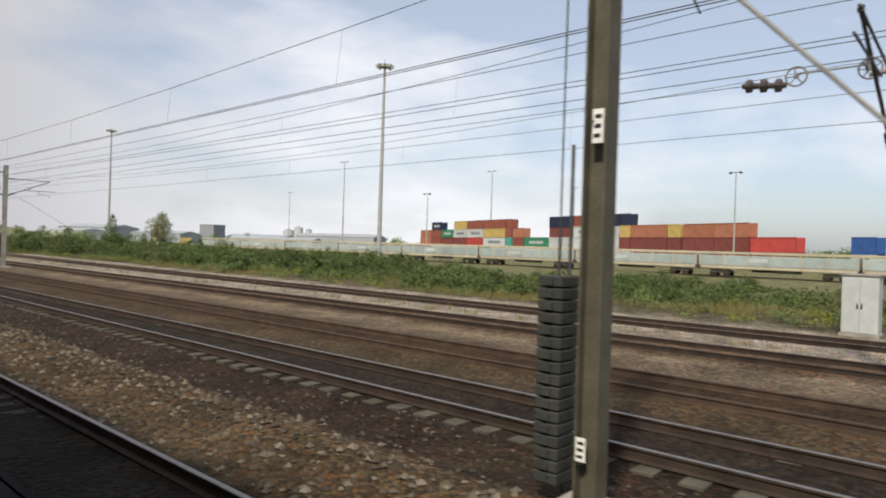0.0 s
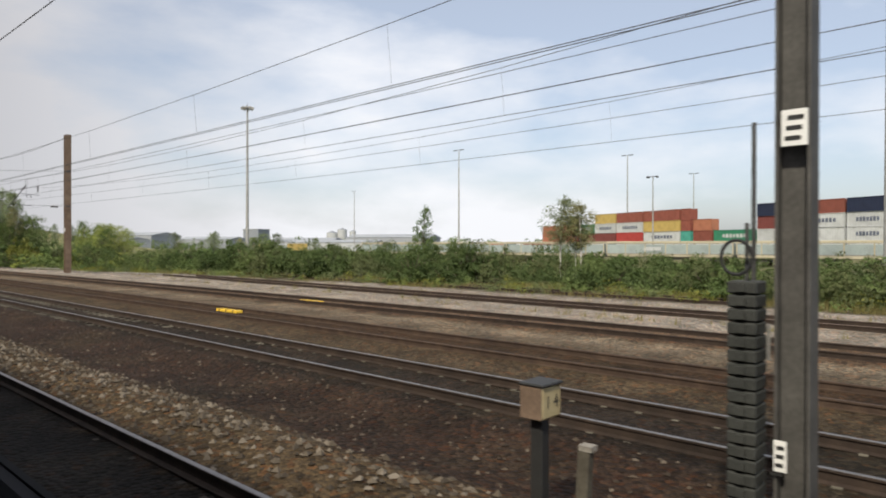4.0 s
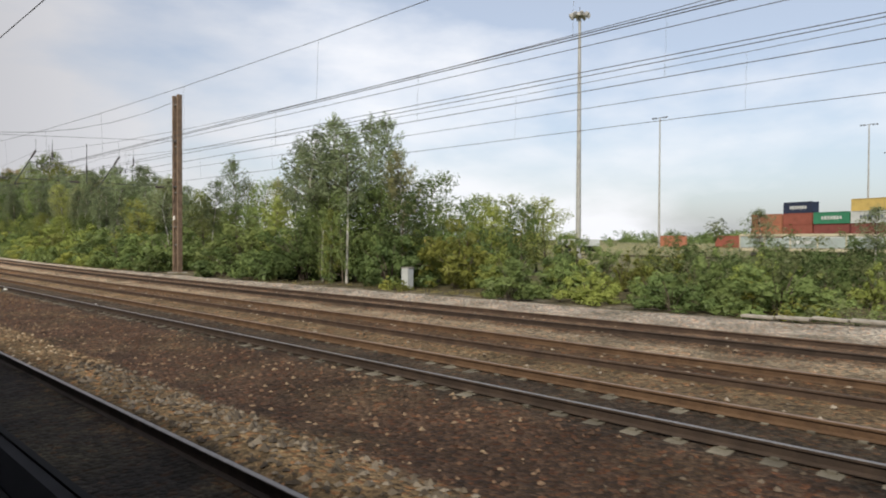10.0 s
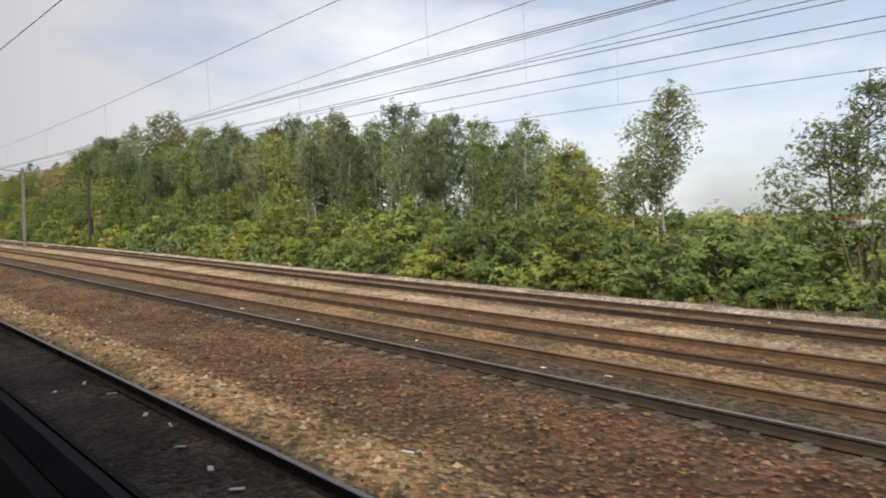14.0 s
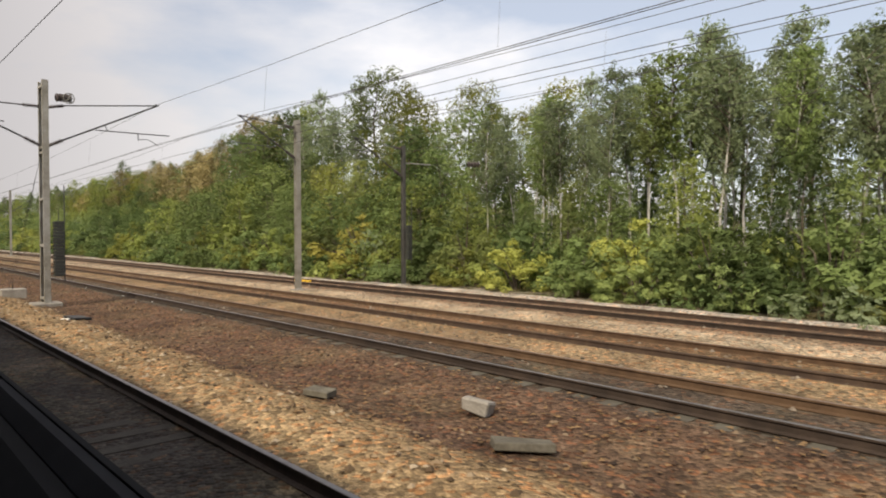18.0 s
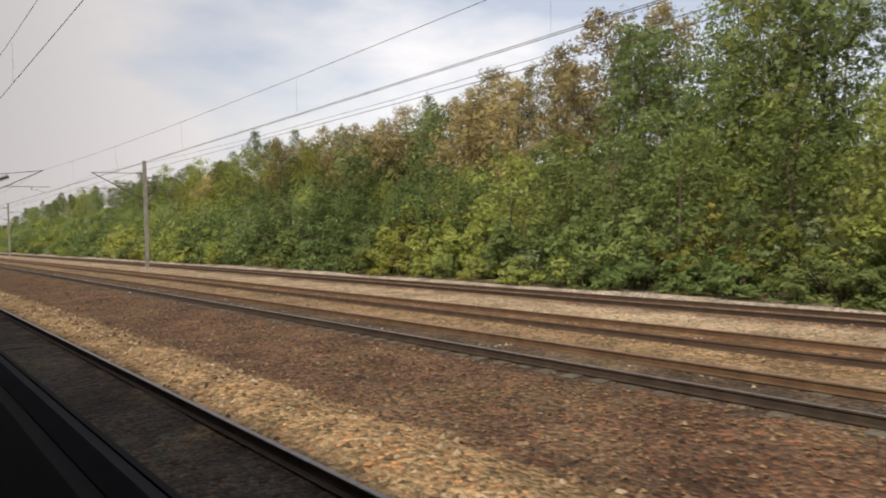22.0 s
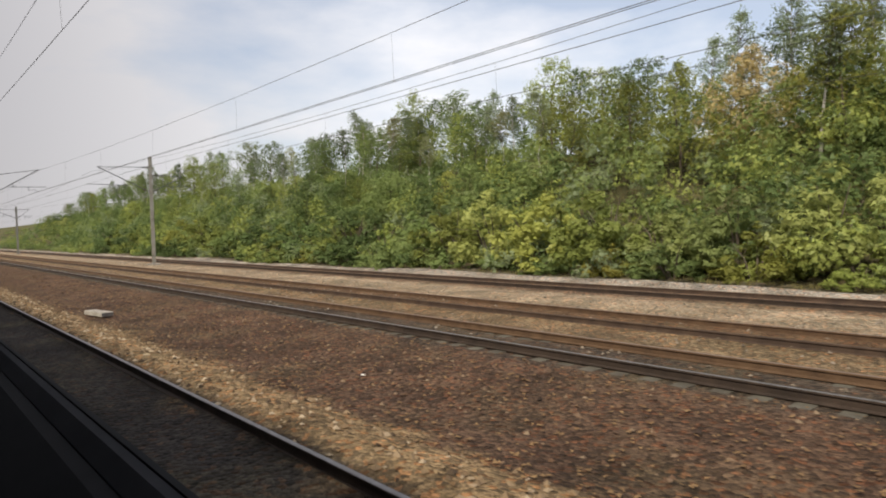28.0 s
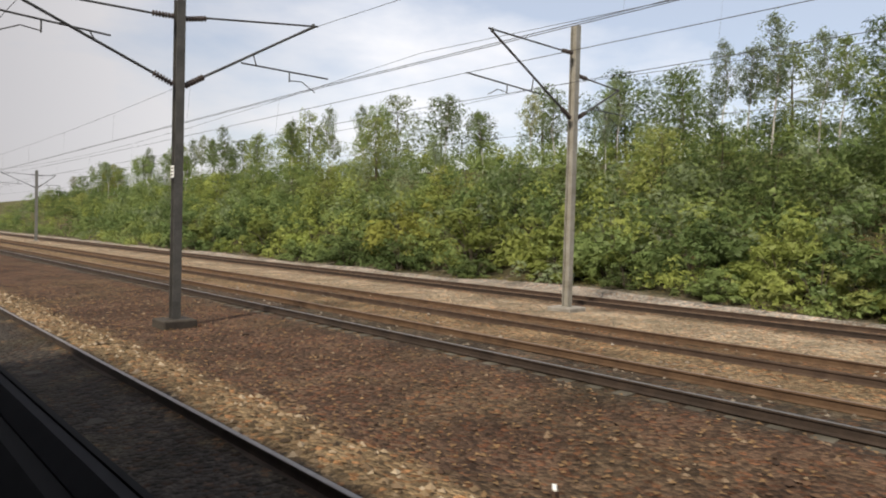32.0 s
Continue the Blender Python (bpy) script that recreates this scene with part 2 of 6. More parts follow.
L_GRASS = leaf_material("dry_grass", (0.09, 0.092, 0.033), (0.25, 0.225, 0.09), (0.28, 0.215, 0.09), 0.2, lace=0)


# ---- mesh helpers ----
def part(name, bm, mat, parent=None, label=""):
    me = bpy.data.meshes.new(name)
    bm.to_mesh(me)
    bm.free()
    for m in mat if isinstance(mat, (list, tuple)) else (mat,):
        me.materials.append(m)
    ob = new(name, me)
    if parent is not None:
        ob.parent = parent
    if label:
        ob["label"] = label
    return ob


def raw(name, verts, faces, mat, parent=None, label="", slots=None, smooth=False):
    """One mesh object from arrays."""
    me = bpy.data.meshes.new(name)
    me.from_pydata(verts if isinstance(verts, list) else verts.tolist(), [], faces if isinstance(faces, list) else faces.tolist())
    for m in mat if isinstance(mat, (list, tuple)) else (mat,):
        me.materials.append(m)
    if slots is not None:
        me.polygons.foreach_set("material_index", np.asarray(slots, dtype=np.int32))
    if smooth:
        me.polygons.foreach_set("use_smooth", [True] * len(me.polygons))
    ob = new(name, me)
    if parent is not None:
        ob.parent = parent
    if label:
        ob["label"] = label
    return ob


def box(bm, size, at=(0, 0, 0), turn=None, bevel=0.0):
    m = Matrix.Translation(at) @ (turn or Matrix()) @ Matrix.Diagonal((*size, 1))
    made = bmesh.ops.create_cube(bm, size=1, matrix=m)["verts"]
    if bevel:
        edges = list({e for v in made for e in v.link_edges})
        bmesh.ops.bevel(bm, geom=edges, offset=bevel, segments=1, affect="EDGES")
    return bm


def rod(bm, a, b, r0, r1=None, sides=8):
    """A round bar from a to b."""
    a, b = Vector(a), Vector(b)
    m = Matrix.Translation((a + b) / 2) @ (b - a).to_track_quat("Z", "Y").to_matrix().to_4x4()
    bmesh.ops.create_cone(bm, cap_ends=True, segments=sides, radius1=r0, radius2=r0 if r1 is None else r1, depth=(b - a).length, matrix=m)
    return bm


def bm_new():
    return bmesh.new()


def tube_arrays(points, radii, sides=6):
    """Vertices and faces of a tapered tube along points."""
    verts, faces = [], []
    pts = [Vector(p) for p in points]
    for k, p in enumerate(pts):
        way = (pts[min(k + 1, len(pts) - 1)] - pts[max(k - 1, 0)]).normalized()
        side = way.cross(Vector((0.3, 1, 0.1))).normalized()
        up = side.cross(way)
        for j in range(sides):
            a = 2 * math.pi * j / sides
            verts.append(tuple(p + (side * math.cos(a) + up * math.sin(a)) * radii[k]))
    for k in range(len(pts) - 1):
        for j in range(sides):
            faces.append((k * sides + j, k * sides + (j + 1) % sides, (k + 1) * sides + (j + 1) % sides, (k + 1) * sides + j))
    return verts, faces


def empty(name, at=(0, 0, 0), turn=0.0):
    ob = new(name)
    ob.empty_display_size = 0.2
    ob.matrix_basis = pose(*at, 0, 0, turn)
    return ob


# ---- plan of the line: distance of each track from the camera's line, along the way ----
ALONG = (-200, 10, 60, 95, 145, 195, 235, 285, 330, 410, 700)


def smooth_along(values):
    ys = np.arange(-260.0, 760.0, 1.0)
    flat = np.interp(ys, ALONG, values)
    soft = np.convolve(np.pad(flat, 25, mode="edge"), np.ones(51) / 51, mode="valid")
    return lambda y: float(np.interp(y, ys, soft))


NEAR_TRACK = smooth_along([2.745] * 11)
OWN_TRACK = smooth_along([-0.96] * 11)
SECOND = smooth_along([8.6, 8.6, 8.85, 9.15, 9.15, 9.0, 9.8, 10.4, 10.6, 10.6, 10.6])
THIRD = smooth_along([12.3, 12.3, 12.6, 12.95, 12.4, 12.1, 13.6, 14.25, 14.6, 14.5, 14.6])
FOURTH = smooth_along([17.9, 17.9, 18.0, 18.4, 16.7, 16.1, 18.7, 19.5, 20.9, 21.1, 21.3])
FIFTH = smooth_along([23.2, 23.2, 23.9, 25.3, 27.6, 29.0, 29.0, 29.0, 29.0, 29.0, 29.0])
SHOULDER = smooth_along([6.0, 6.0, 5.6, 4.8, 5.0, 4.8, 5.6, 5.55, 5.15, 4.75, 4.75])
VERGE = smooth_along([27.2, 27.2, 28.4, 31.0, 21.2, 18.5, 21.2, 22.5, 24.2, 24.9, 26.0])


def bank(x, y):
    """Height of the wooded bank beyond the tracks."""
    grow = min(1.0, max(0.0, (y - 244) / 66))
    rise = min(1.0, max(0.0, (x - VERGE(y) - 1.6) / 19))
    fall = min(1.0, max(0.0, (x - VERGE(y) - 38) / 60))
    return 8.6 * grow * rise * rise * (3 - 2 * rise) * (1 - fall * fall * (3 - 2 * fall))


def ground_z(x, y):
    z = -0.2 + 0.05 * noise.noise((x * 0.4, y * 0.35, 0.0)) + 0.025 * noise.noise((x * 1.7, y * 1.5, 3.0))
    if abs(x - SECOND(y)) < 1.6:
        # the second track's bed hides its sleepers at first, then leaves their concrete blocks open beside the rails, and later fills up between them
        late, full = min(1.0, max(0.0, (y - 120) / 40)), 0.036 * min(1.0, max(0.0, (86 - y) / 12))
        z = 0.35 * (z + 0.2) + float(np.interp(x - SECOND(y), (-1.6, -1.35, -0.91, -0.47, -0.03, 0.42, 0.86, 1.6), (-0.19, -0.168, -0.204 + full, -0.2 + 0.03 * late + full, -0.178 + 0.008 * late, -0.204 + 0.034 * late + full, -0.19, -0.18)))
    if x > 22 or x < -6:
        z += 0.25 * noise.noise((x * 0.08, y * 0.08, 5.0)) * min(1, (abs(x) - 6) / 10)
    if abs(x - THIRD(y)) < 1.3 or abs(x - FOURTH(y)) < 1.3:
        # the rusty sidings lie deep in their ballast
        z = -0.15 + 0.25 * (z + 0.2)
    if x > 21 and y < 125 and (abs(x - FIFTH(y)) < 2.0 or abs(x - FIFTH(y) - 6.3) < 1.8):
        z = -0.16 + 0.02 * noise.noise((x * 1.3, y * 1.1, 7.0))
    if y > 135 and 16 < x < 30:
        # a heaped stony edge along the foot of the bushes
        z += 0.13 * math.exp(-((x - VERGE(y) + 0.15) / 0.4) ** 2)
    if 3.3 < x < 8:
        # heaped ballast shoulder, then the lower trodden cess
        e = SHOULDER(y)
        z += 0.11 * math.exp(-((x - e + 0.75) / 0.5) ** 2) - 0.07 * math.exp(-((x - e - 1.1) / 0.8) ** 2) * (1 + noise.noise((y * 0.3, 2.0, 1.0)))
    return z + (bank(x, y) if x > 20 else 0)


# ---- the ground: one sheet to the horizon, with the track beds as lengthwise zones ----
def ground_material():
    m = bpy.data.materials.new("ballast_and_soil")
    m.use_nodes = True
    n, l = m.node_tree.nodes, m.node_tree.links
    bsdf = n["Principled BSDF"]
    bsdf.inputs["Roughness"].default_value = 0.95
    bsdf.inputs["Specular IOR Level"].default_value = 0.15
    uv, tc, sep = n.new("ShaderNodeUVMap"), n.new("ShaderNodeTexCoord"), n.new("ShaderNodeSeparateXYZ")
    uv.uv_map = "zones"
    l.new(uv.outputs["UV"], sep.inputs[0])
    warp = n.new("ShaderNodeTexNoise")
    warp.inputs["Scale"].default_value, warp.inputs["Detail"].default_value = 0.8, 8
    warp.inputs["Roughness"].default_value = 0.68
    l.new(tc.outputs["Object"], warp.inputs["Vector"])
    shift = n.new("ShaderNodeMath")
    shift.operation = "MULTIPLY_ADD"
    shift.inputs[1].default_value = 0.056
    l.new(warp.outputs["Fac"], shift.inputs[0])
    l.new(sep.outputs["X"], shift.inputs[2])
    less = n.new("ShaderNodeMath")
    less.operation = "SUBTRACT"
    less.inputs[1].default_value = 0.028
    l.new(shift.outputs[0], less.inputs[0])
    ramp = n.new("ShaderNodeValToRGB")
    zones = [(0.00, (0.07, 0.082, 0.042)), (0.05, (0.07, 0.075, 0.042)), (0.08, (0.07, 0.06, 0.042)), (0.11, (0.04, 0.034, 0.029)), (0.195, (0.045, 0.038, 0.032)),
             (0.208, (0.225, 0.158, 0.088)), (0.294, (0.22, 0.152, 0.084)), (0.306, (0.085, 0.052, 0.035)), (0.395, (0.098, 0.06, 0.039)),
             (0.41, (0.066, 0.049, 0.037)), (0.49, (0.078, 0.059, 0.043)), (0.51, (0.2, 0.145, 0.088)), (0.545, (0.2, 0.14, 0.08)), (0.557, (0.13, 0.08, 0.045)), (0.592, (0.14, 0.088, 0.05)),
             (0.612, (0.3, 0.236, 0.16)), (0.69, (0.33, 0.268, 0.19)), (0.712, (0.15, 0.1, 0.065)), (0.79, (0.17, 0.118, 0.08)),
             (0.81, (0.32, 0.285, 0.24)), (0.885, (0.32, 0.29, 0.25)), (0.905, (0.075, 0.068, 0.036)), (0.955, (0.1, 0.105, 0.045)), (0.985, (0.17, 0.18, 0.085)), (1.0, (0.19, 0.19, 0.115))]
    e = ramp.color_ramp.elements
    while len(e) < len(zones):
        e.new(0.5)
    for k, (p, c) in enumerate(zones):
        e[k].position, e[k].color = p, (*c, 1)
    l.new(less.outputs[0], ramp.inputs["Fac"])
    # loose stones: each cell has its own tone
    cells = n.new("ShaderNodeTexVoronoi")
    cells.inputs["Scale"].default_value = 12
    l.new(tc.outputs["Object"], cells.inputs["Vector"])
    tone = n.new("ShaderNodeSeparateXYZ")
    l.new(cells.outputs["Color"], tone.inputs[0])
    tone_range = n.new("ShaderNodeMapRange")
    tone_range.inputs["To Min"].default_value, tone_range.inputs["To Max"].default_value = 0.5, 1.5
    l.new(tone.outputs["X"], tone_range.inputs["Value"])
    stain = n.new("ShaderNodeTexNoise")
    stain.inputs["Scale"].default_value, stain.inputs["Detail"].default_value = 0.6, 9
    stain.inputs["Roughness"].default_value = 0.65
    l.new(tc.outputs["Object"], stain.inputs["Vector"])
    stain_range = n.new("ShaderNodeMapRange")
    stain_range.inputs["From Min"].default_value, stain_range.inputs["From Max"].default_value = 0.3, 0.7
    stain_range.inputs["To Min"].default_value, stain_range.inputs["To Max"].default_value = 0.5, 1.45
    l.new(stain.outputs["Fac"], stain_range.inputs["Value"])
    both = n.new("ShaderNodeMath")
    both.operation = "MULTIPLY"
    l.new(tone_range.outputs["Result"], both.inputs[0])
    l.new(stain_range.outputs["Result"], both.inputs[1])
    # grit and chips between the larger stones
    grit, grit_range, gritty = n.new("ShaderNodeTexVoronoi"), n.new("ShaderNodeMapRange"), n.new("ShaderNodeMath")
    grit.inputs["Scale"].default_value = 38
    l.new(tc.outputs["Object"], grit.inputs["Vector"])
    chip = n.new("ShaderNodeSeparateXYZ")
    l.new(grit.outputs["Color"], chip.inputs[0])
    grit_range.inputs["To Min"].default_value, grit_range.inputs["To Max"].default_value = 0.6, 1.4
    l.new(chip.outputs["Y"], grit_range.inputs["Value"])
    gritty.operation = "MULTIPLY"
    l.new(both.outputs[0], gritty.inputs[0])
    l.new(grit_range.outputs["Result"], gritty.inputs[1])
    both = gritty
    # the ballast is coloured darker beside the yard than further on
    place, yard_tone, toned = n.new("ShaderNodeSeparateXYZ"), n.new("ShaderNodeMapRange"), n.new("ShaderNodeMath")
    l.new(tc.outputs["Object"], place.inputs[0])
    yard_tone.inputs["From Min"].default_value, yard_tone.inputs["From Max"].default_value = 115, 215
    yard_tone.inputs["To Min"].default_value, yard_tone.inputs["To Max"].default_value = 0.28, 1.04
    l.new(place.outputs["Y"], yard_tone.inputs["Value"])
    # the outer strips by the yard keep their pale stone
    fresh, most = n.new("ShaderNodeMapRange"), n.new("ShaderNodeMath")
    fresh.inputs["From Min"].default_value, fresh.inputs["From Max"].default_value = 0.62, 0.82
    fresh.inputs["To Min"].default_value, fresh.inputs["To Max"].default_value = 0.28, 0.74
    l.new(sep.outputs["X"], fresh.inputs["Value"])
    most.operation = "MAXIMUM"
    l.new(fresh.outputs["Result"], most.inputs[0])
    l.new(yard_tone.outputs["Result"], most.inputs[1])
    toned.operation = "MULTIPLY"
    # and the cess grows greyer again towards the end of the wood
    late, tone_late = n.new("ShaderNodeMapRange"), n.new("ShaderNodeMath")
    late.inputs["From Min"].default_value, late.inputs["From Max"].default_value = 270, 340
    late.inputs["To Min"].default_value, late.inputs["To Max"].default_value = 1.0, 0.74
    l.new(place.outputs["Y"], late.inputs["Value"])
    tone_late.operation = "MULTIPLY"
    l.new(most.outputs[0], tone_late.inputs[0])
    l.new(late.outputs["Result"], tone_late.inputs[1])
    l.new(tone_late.outputs[0], toned.inputs[0])
    l.new(both.outputs[0], toned.inputs[1])
    both = toned
    hsv = n.new("ShaderNodeHueSaturation")
    l.new(both.outputs[0], hsv.inputs["Value"])
    # patches where earth, moss and leaf mould change the hue
    mould, mould_range, patch = n.new("ShaderNodeTexNoise"), n.new("ShaderNodeMapRange"), n.new("ShaderNodeMixRGB")
    mould.inputs["Scale"].default_value, mould.inputs["Detail"].default_value = 0.33, 7
    mould.inputs["Roughness"].default_value = 0.62
    l.new(tc.outputs["Object"], mould.inputs["Vector"])
    mould_range.inputs["From Min"].default_value, mould_range.inputs["From Max"].default_value = 0.48, 0.66
    mould_range.inputs["To Max"].default_value = 0.35
    l.new(mould.outputs["Fac"], mould_range.inputs["Value"])
    patch.inputs[2].default_value = (0.12, 0.1, 0.055, 1)
    l.new(mould_range.outputs["Result"], patch.inputs[0])
    l.new(ramp.outputs["Color"], patch.inputs[1])
    l.new(patch.outputs["Color"], hsv.inputs["Color"])
    # a few dry leaves and rust-coloured stones
    dots = n.new("ShaderNodeMapRange")
    dots.inputs["From Min"].default_value, dots.inputs["From Max"].default_value = 0.8, 0.86
    dots.inputs["To Max"].default_value = 0.6
    l.new(tone.outputs["Y"], dots.inputs["Value"])
    rusty = n.new("ShaderNodeMixRGB")
    rusty.blend_type = "MULTIPLY"
    rusty.inputs[2].default_value = (1.6, 1.05, 0.75, 1)
    l.new(dots.outputs["Result"], rusty.inputs[0])
    l.new(hsv.outputs["Color"], rusty.inputs[1])
    l.new(rusty.outputs["Color"], bsdf.inputs["Base Color"])
    bump = n.new("ShaderNodeBump")
    bump.inputs["Strength"].default_value, bump.inputs["Distance"].default_value = 1.0, 0.05
    bump.invert = True
    l.new(cells.outputs["Distance"], bump.inputs["Height"])
    l.new(bump.outputs["Normal"], bsdf.inputs["Normal"])
    return m


M_GROUND = ground_material()


def zone_edges(y):
    """Edges of the lengthwise zones at y: ditch, near track, pale shoulder, brown cess, second, third, pale strip, fourth, trough, foot of the bank."""
    s, t, f = SECOND(y), THIRD(y), FOURTH(y)
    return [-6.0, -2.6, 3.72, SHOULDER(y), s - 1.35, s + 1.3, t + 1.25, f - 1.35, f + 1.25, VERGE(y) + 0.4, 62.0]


def build_ground():
    rows = [-3000, -1200, -500, -250, -140, -90] + [-60 + 0.75 * k for k in range(0, 760)] + [515, 530, 550, 580, 620, 680, 760, 900, 1200, 1800, 2800, 4500]
    left = [-4000, -1500, -600, -250, -120, -60, -30, -15]
    right = [66, 70, 75, 80, 86, 92, 100, 110, 120, 135, 160, 220, 300, 420, 600, 900, 1500, 2500, 4500]
    subs = [3, 6, 5, 6, 6, 6, 7, 6, 5, 18]
    verts, us = [], []
    for y in rows:
        z = zone_edges(y)
        line = [(x, 0.02) for x in left]
        for k, cnt in enumerate(subs):
            for j in range(cnt):
                a = j / cnt
                line.append((z[k] + (z[k + 1] - z[k]) * a, (k + a) / 10))
        line.append((z[-1], 0.99))
        line += [(x, 0.99) for x in right]
        for x, u in line:
            verts.append((x, y, ground_z(x, y)))
            us.append((u, y * 0.01))
    cols = len(line)
    faces = []
    for r in range(len(rows) - 1):
        o = r * cols
        for c in range(cols - 1):
            faces.append((o + c, o + c + 1, o + cols + c + 1, o + cols + c))
    ob = raw("ground", verts, faces, M_GROUND, smooth=True)
    layer = ob.data.uv_layers.new(name="zones")
    flat = np.array(us, dtype=np.float32)
    idx = np.empty(len(ob.data.loops), dtype=np.int32)
    ob.data.loops.foreach_get("vertex_index", idx)
    layer.data.foreach_set("uv", flat[idx].ravel())
    return tagged(ob, "stony railway ballast and brown soil running out to flat land", "ground", kind="structure")


build_ground()

# ---- the tracks ----
PROFILE = [(-0.075, -0.172), (0.075, -0.172), (0.075, -0.158), (0.012, -0.14), (0.012, -0.045), (0.036, -0.035), (0.036, -0.006), (0.028, 0.0),
           (-0.028, 0.0), (-0.036, -0.006), (-0.036, -0.035), (-0.012, -0.045), (-0.012, -0.14), (-0.075, -0.158)]


def rail(centre, offset, y0, y1, mats, parent, label):
    ys = np.arange(y0, y1 + 0.1, 3.0)
    verts, faces, slots = [], [], []
    k = len(PROFILE)
    for y in ys:
        x = centre(y) + offset
        wob = 0.004 * noise.noise((y * 0.2, offset, 1.0))
        verts += [(x + a + wob, y, b) for a, b in PROFILE]
    for r in range(len(ys) - 1):
        for j in range(k):
            faces.append((r * k + j, r * k + (j + 1) % k, (r + 1) * k + (j + 1) % k, (r + 1) * k + j))
            slots.append(1 if j in (6, 7, 8) else 0)
    faces += [tuple(range(k)), tuple(range((len(ys) - 1) * k, len(ys) * k))[::-1]]
    slots += [0, 0]
    return raw("rail", verts, faces, mats, parent, label, slots)


def sleeper_mesh(mat):
    bm = bm_new()
    box(bm, (2.5, 0.26, 0.2), (0, 0, -0.1), bevel=0.02)
    for sx in (-0.7175, 0.7175):
        for dx in (-0.11, 0.11):
            box(bm, (0.07, 0.1, 0.035), (sx + dx, 0, 0.012))
    me = bpy.data.meshes.new("sleeper")
    bm.to_mesh(me)
    bm.free()
    me.materials.append(mat)
    return me


def block_mesh(mat, seed):
    """A twin-block sleeper: two worn concrete blocks joined by a tie bar."""
    rng = random.Random(seed)
    bm = bm_new()
    for side in (-1, 1):
        first = len(bm.verts)
        box(bm, (0.74, 0.29, 0.2), (side * 0.76, 0, -0.1), bevel=0.025)
        bm.verts.ensure_lookup_table()
        for v in bm.verts[first:]:
            v.co.x += rng.uniform(-0.02, 0.02)
            v.co.y += rng.uniform(-0.018, 0.018)
            v.co.z -= 0.05 * max(0.0, abs(v.co.x) - 0.95) * rng.uniform(0.3, 1.2)
        for dx in (-0.11, 0.11):
            box(bm, (0.07, 0.1, 0.03), (side * 0.7535 + dx, 0, 0.012))
    rod(bm, (-0.45, 0, -0.08), (0.45, 0, -0.08), 0.03, sides=6)
    me = bpy.data.meshes.new("sleeper")
    bm.to_mesh(me)
    bm.free()
    me.materials.append(mat)
    return me


def track(name, centre, y0, y1, mats, sleeper_mat, label, near=None, depth=-0.165, later=None, both_later=False, blocks=False):
    t = tagged(new(name), label, "railway track")
    for side, far_mats in ((-0.7535, mats), (0.7535, later or mats)):
        if later and y0 < 120:
            rail(centre, side, y0, 120, mats, t, "")
            rail(centre, side, 120, y1, far_mats if side > 0 or both_later else mats, t, "")
        else:
            rail(centre, side, y0, y1, mats, t, "")
    kinds = [block_mesh(sleeper_mat, k) for k in range(5)] if blocks else [sleeper_mesh(sleeper_mat)]
    joined_v, joined_f = [], []
    base_v = np.array([(a * 1.25, b * 0.13, c) for a in (-1, 1) for b in (-1, 1) for c in (-0.2, 0.0)])
    base_f = [(0, 1, 3, 2), (4, 6, 7, 5), (0, 4, 5, 1), (2, 3, 7, 6), (1, 5, 7, 3)]
    if blocks:
        base_v = np.concatenate([base_v * (0.3, 1.1, 1) + (-0.755, 0, 0), base_v * (0.3, 1.1, 1) + (0.755, 0, 0)])
        base_f = base_f + [tuple(i + 8 for i in f) for f in base_f]
    for y in np.arange(y0 + 0.3, y1, 0.6):
        if near and near[0] <= y <= near[1]:
            s = new("sleeper", random.choice(kinds))
            s.parent = t
            s.location = (centre(y) + random.uniform(-0.03, 0.03), y, depth + random.uniform(-0.014, 0.006))
            s.rotation_euler = (0, random.uniform(-0.004, 0.004), random.uniform(-0.012, 0.012))
        else:
            o = len(joined_v)
            joined_v += (base_v + (centre(y) + random.uniform(-0.03, 0.03), y, depth + random.uniform(-0.014, 0.006))).tolist()
            joined_f += [tuple(i + o for i in f) for f in base_f]
    if joined_v:
        tagged(raw("sleeper_run", joined_v, joined_f, sleeper_mat, t), kind="stuff")
    return t


track("railway_track", OWN_TRACK, -60, 560, (M_RUST, M_SHINE), M_SLEEPER_DARK, "running track of steel rails on dark concrete sleepers", depth=-0.18)
track("railway_track", NEAR_TRACK, -60, 560, (M_RUST, M_SHINE), M_SLEEPER_DARK, "running track with polished rail heads on a dark bed", (10, 70), depth=-0.212)
track("railway_track", SECOND, -60, 640, (M_RUST, M_SHINE), M_SLEEPER, "second running track with polished rails on pale half-buried twin-block concrete sleepers", (25, 204), depth=-0.186, blocks=True, later=(M_RUST_LIGHT, M_DULL_HEAD))
track("railway_track", THIRD, -60, 640, (M_RUST_DIM, M_RUST_DIM), M_SLEEPER_DARK, "little-used track with orange-brown rusty rails", depth=-0.25, later=(M_RUST_LIGHT, M_DULL_HEAD), both_later=True)
track("railway_track", FOURTH, -60, 640, (M_RUST, M_RUST_DIM), M_SLEEPER_DARK, "siding with dark rusty rails beside pale ballast", depth=-0.25, later=(M_RUST_DIM, M_RUST_LIGHT), both_later=True)
track("railway_track", FIFTH, -60, 118, (M_RUST, M_DULL_HEAD), M_SLEEPER_DARK, "overgrown siding with rusty rails among weeds", depth=-0.25)
track("railway_track", lambda y: FIFTH(y) + 6.3, 70, 112, (M_RUST, M_DULL_HEAD), M_SLEEPER_DARK, "disused siding with rusty rails lost in tall weeds", depth=-0.25)

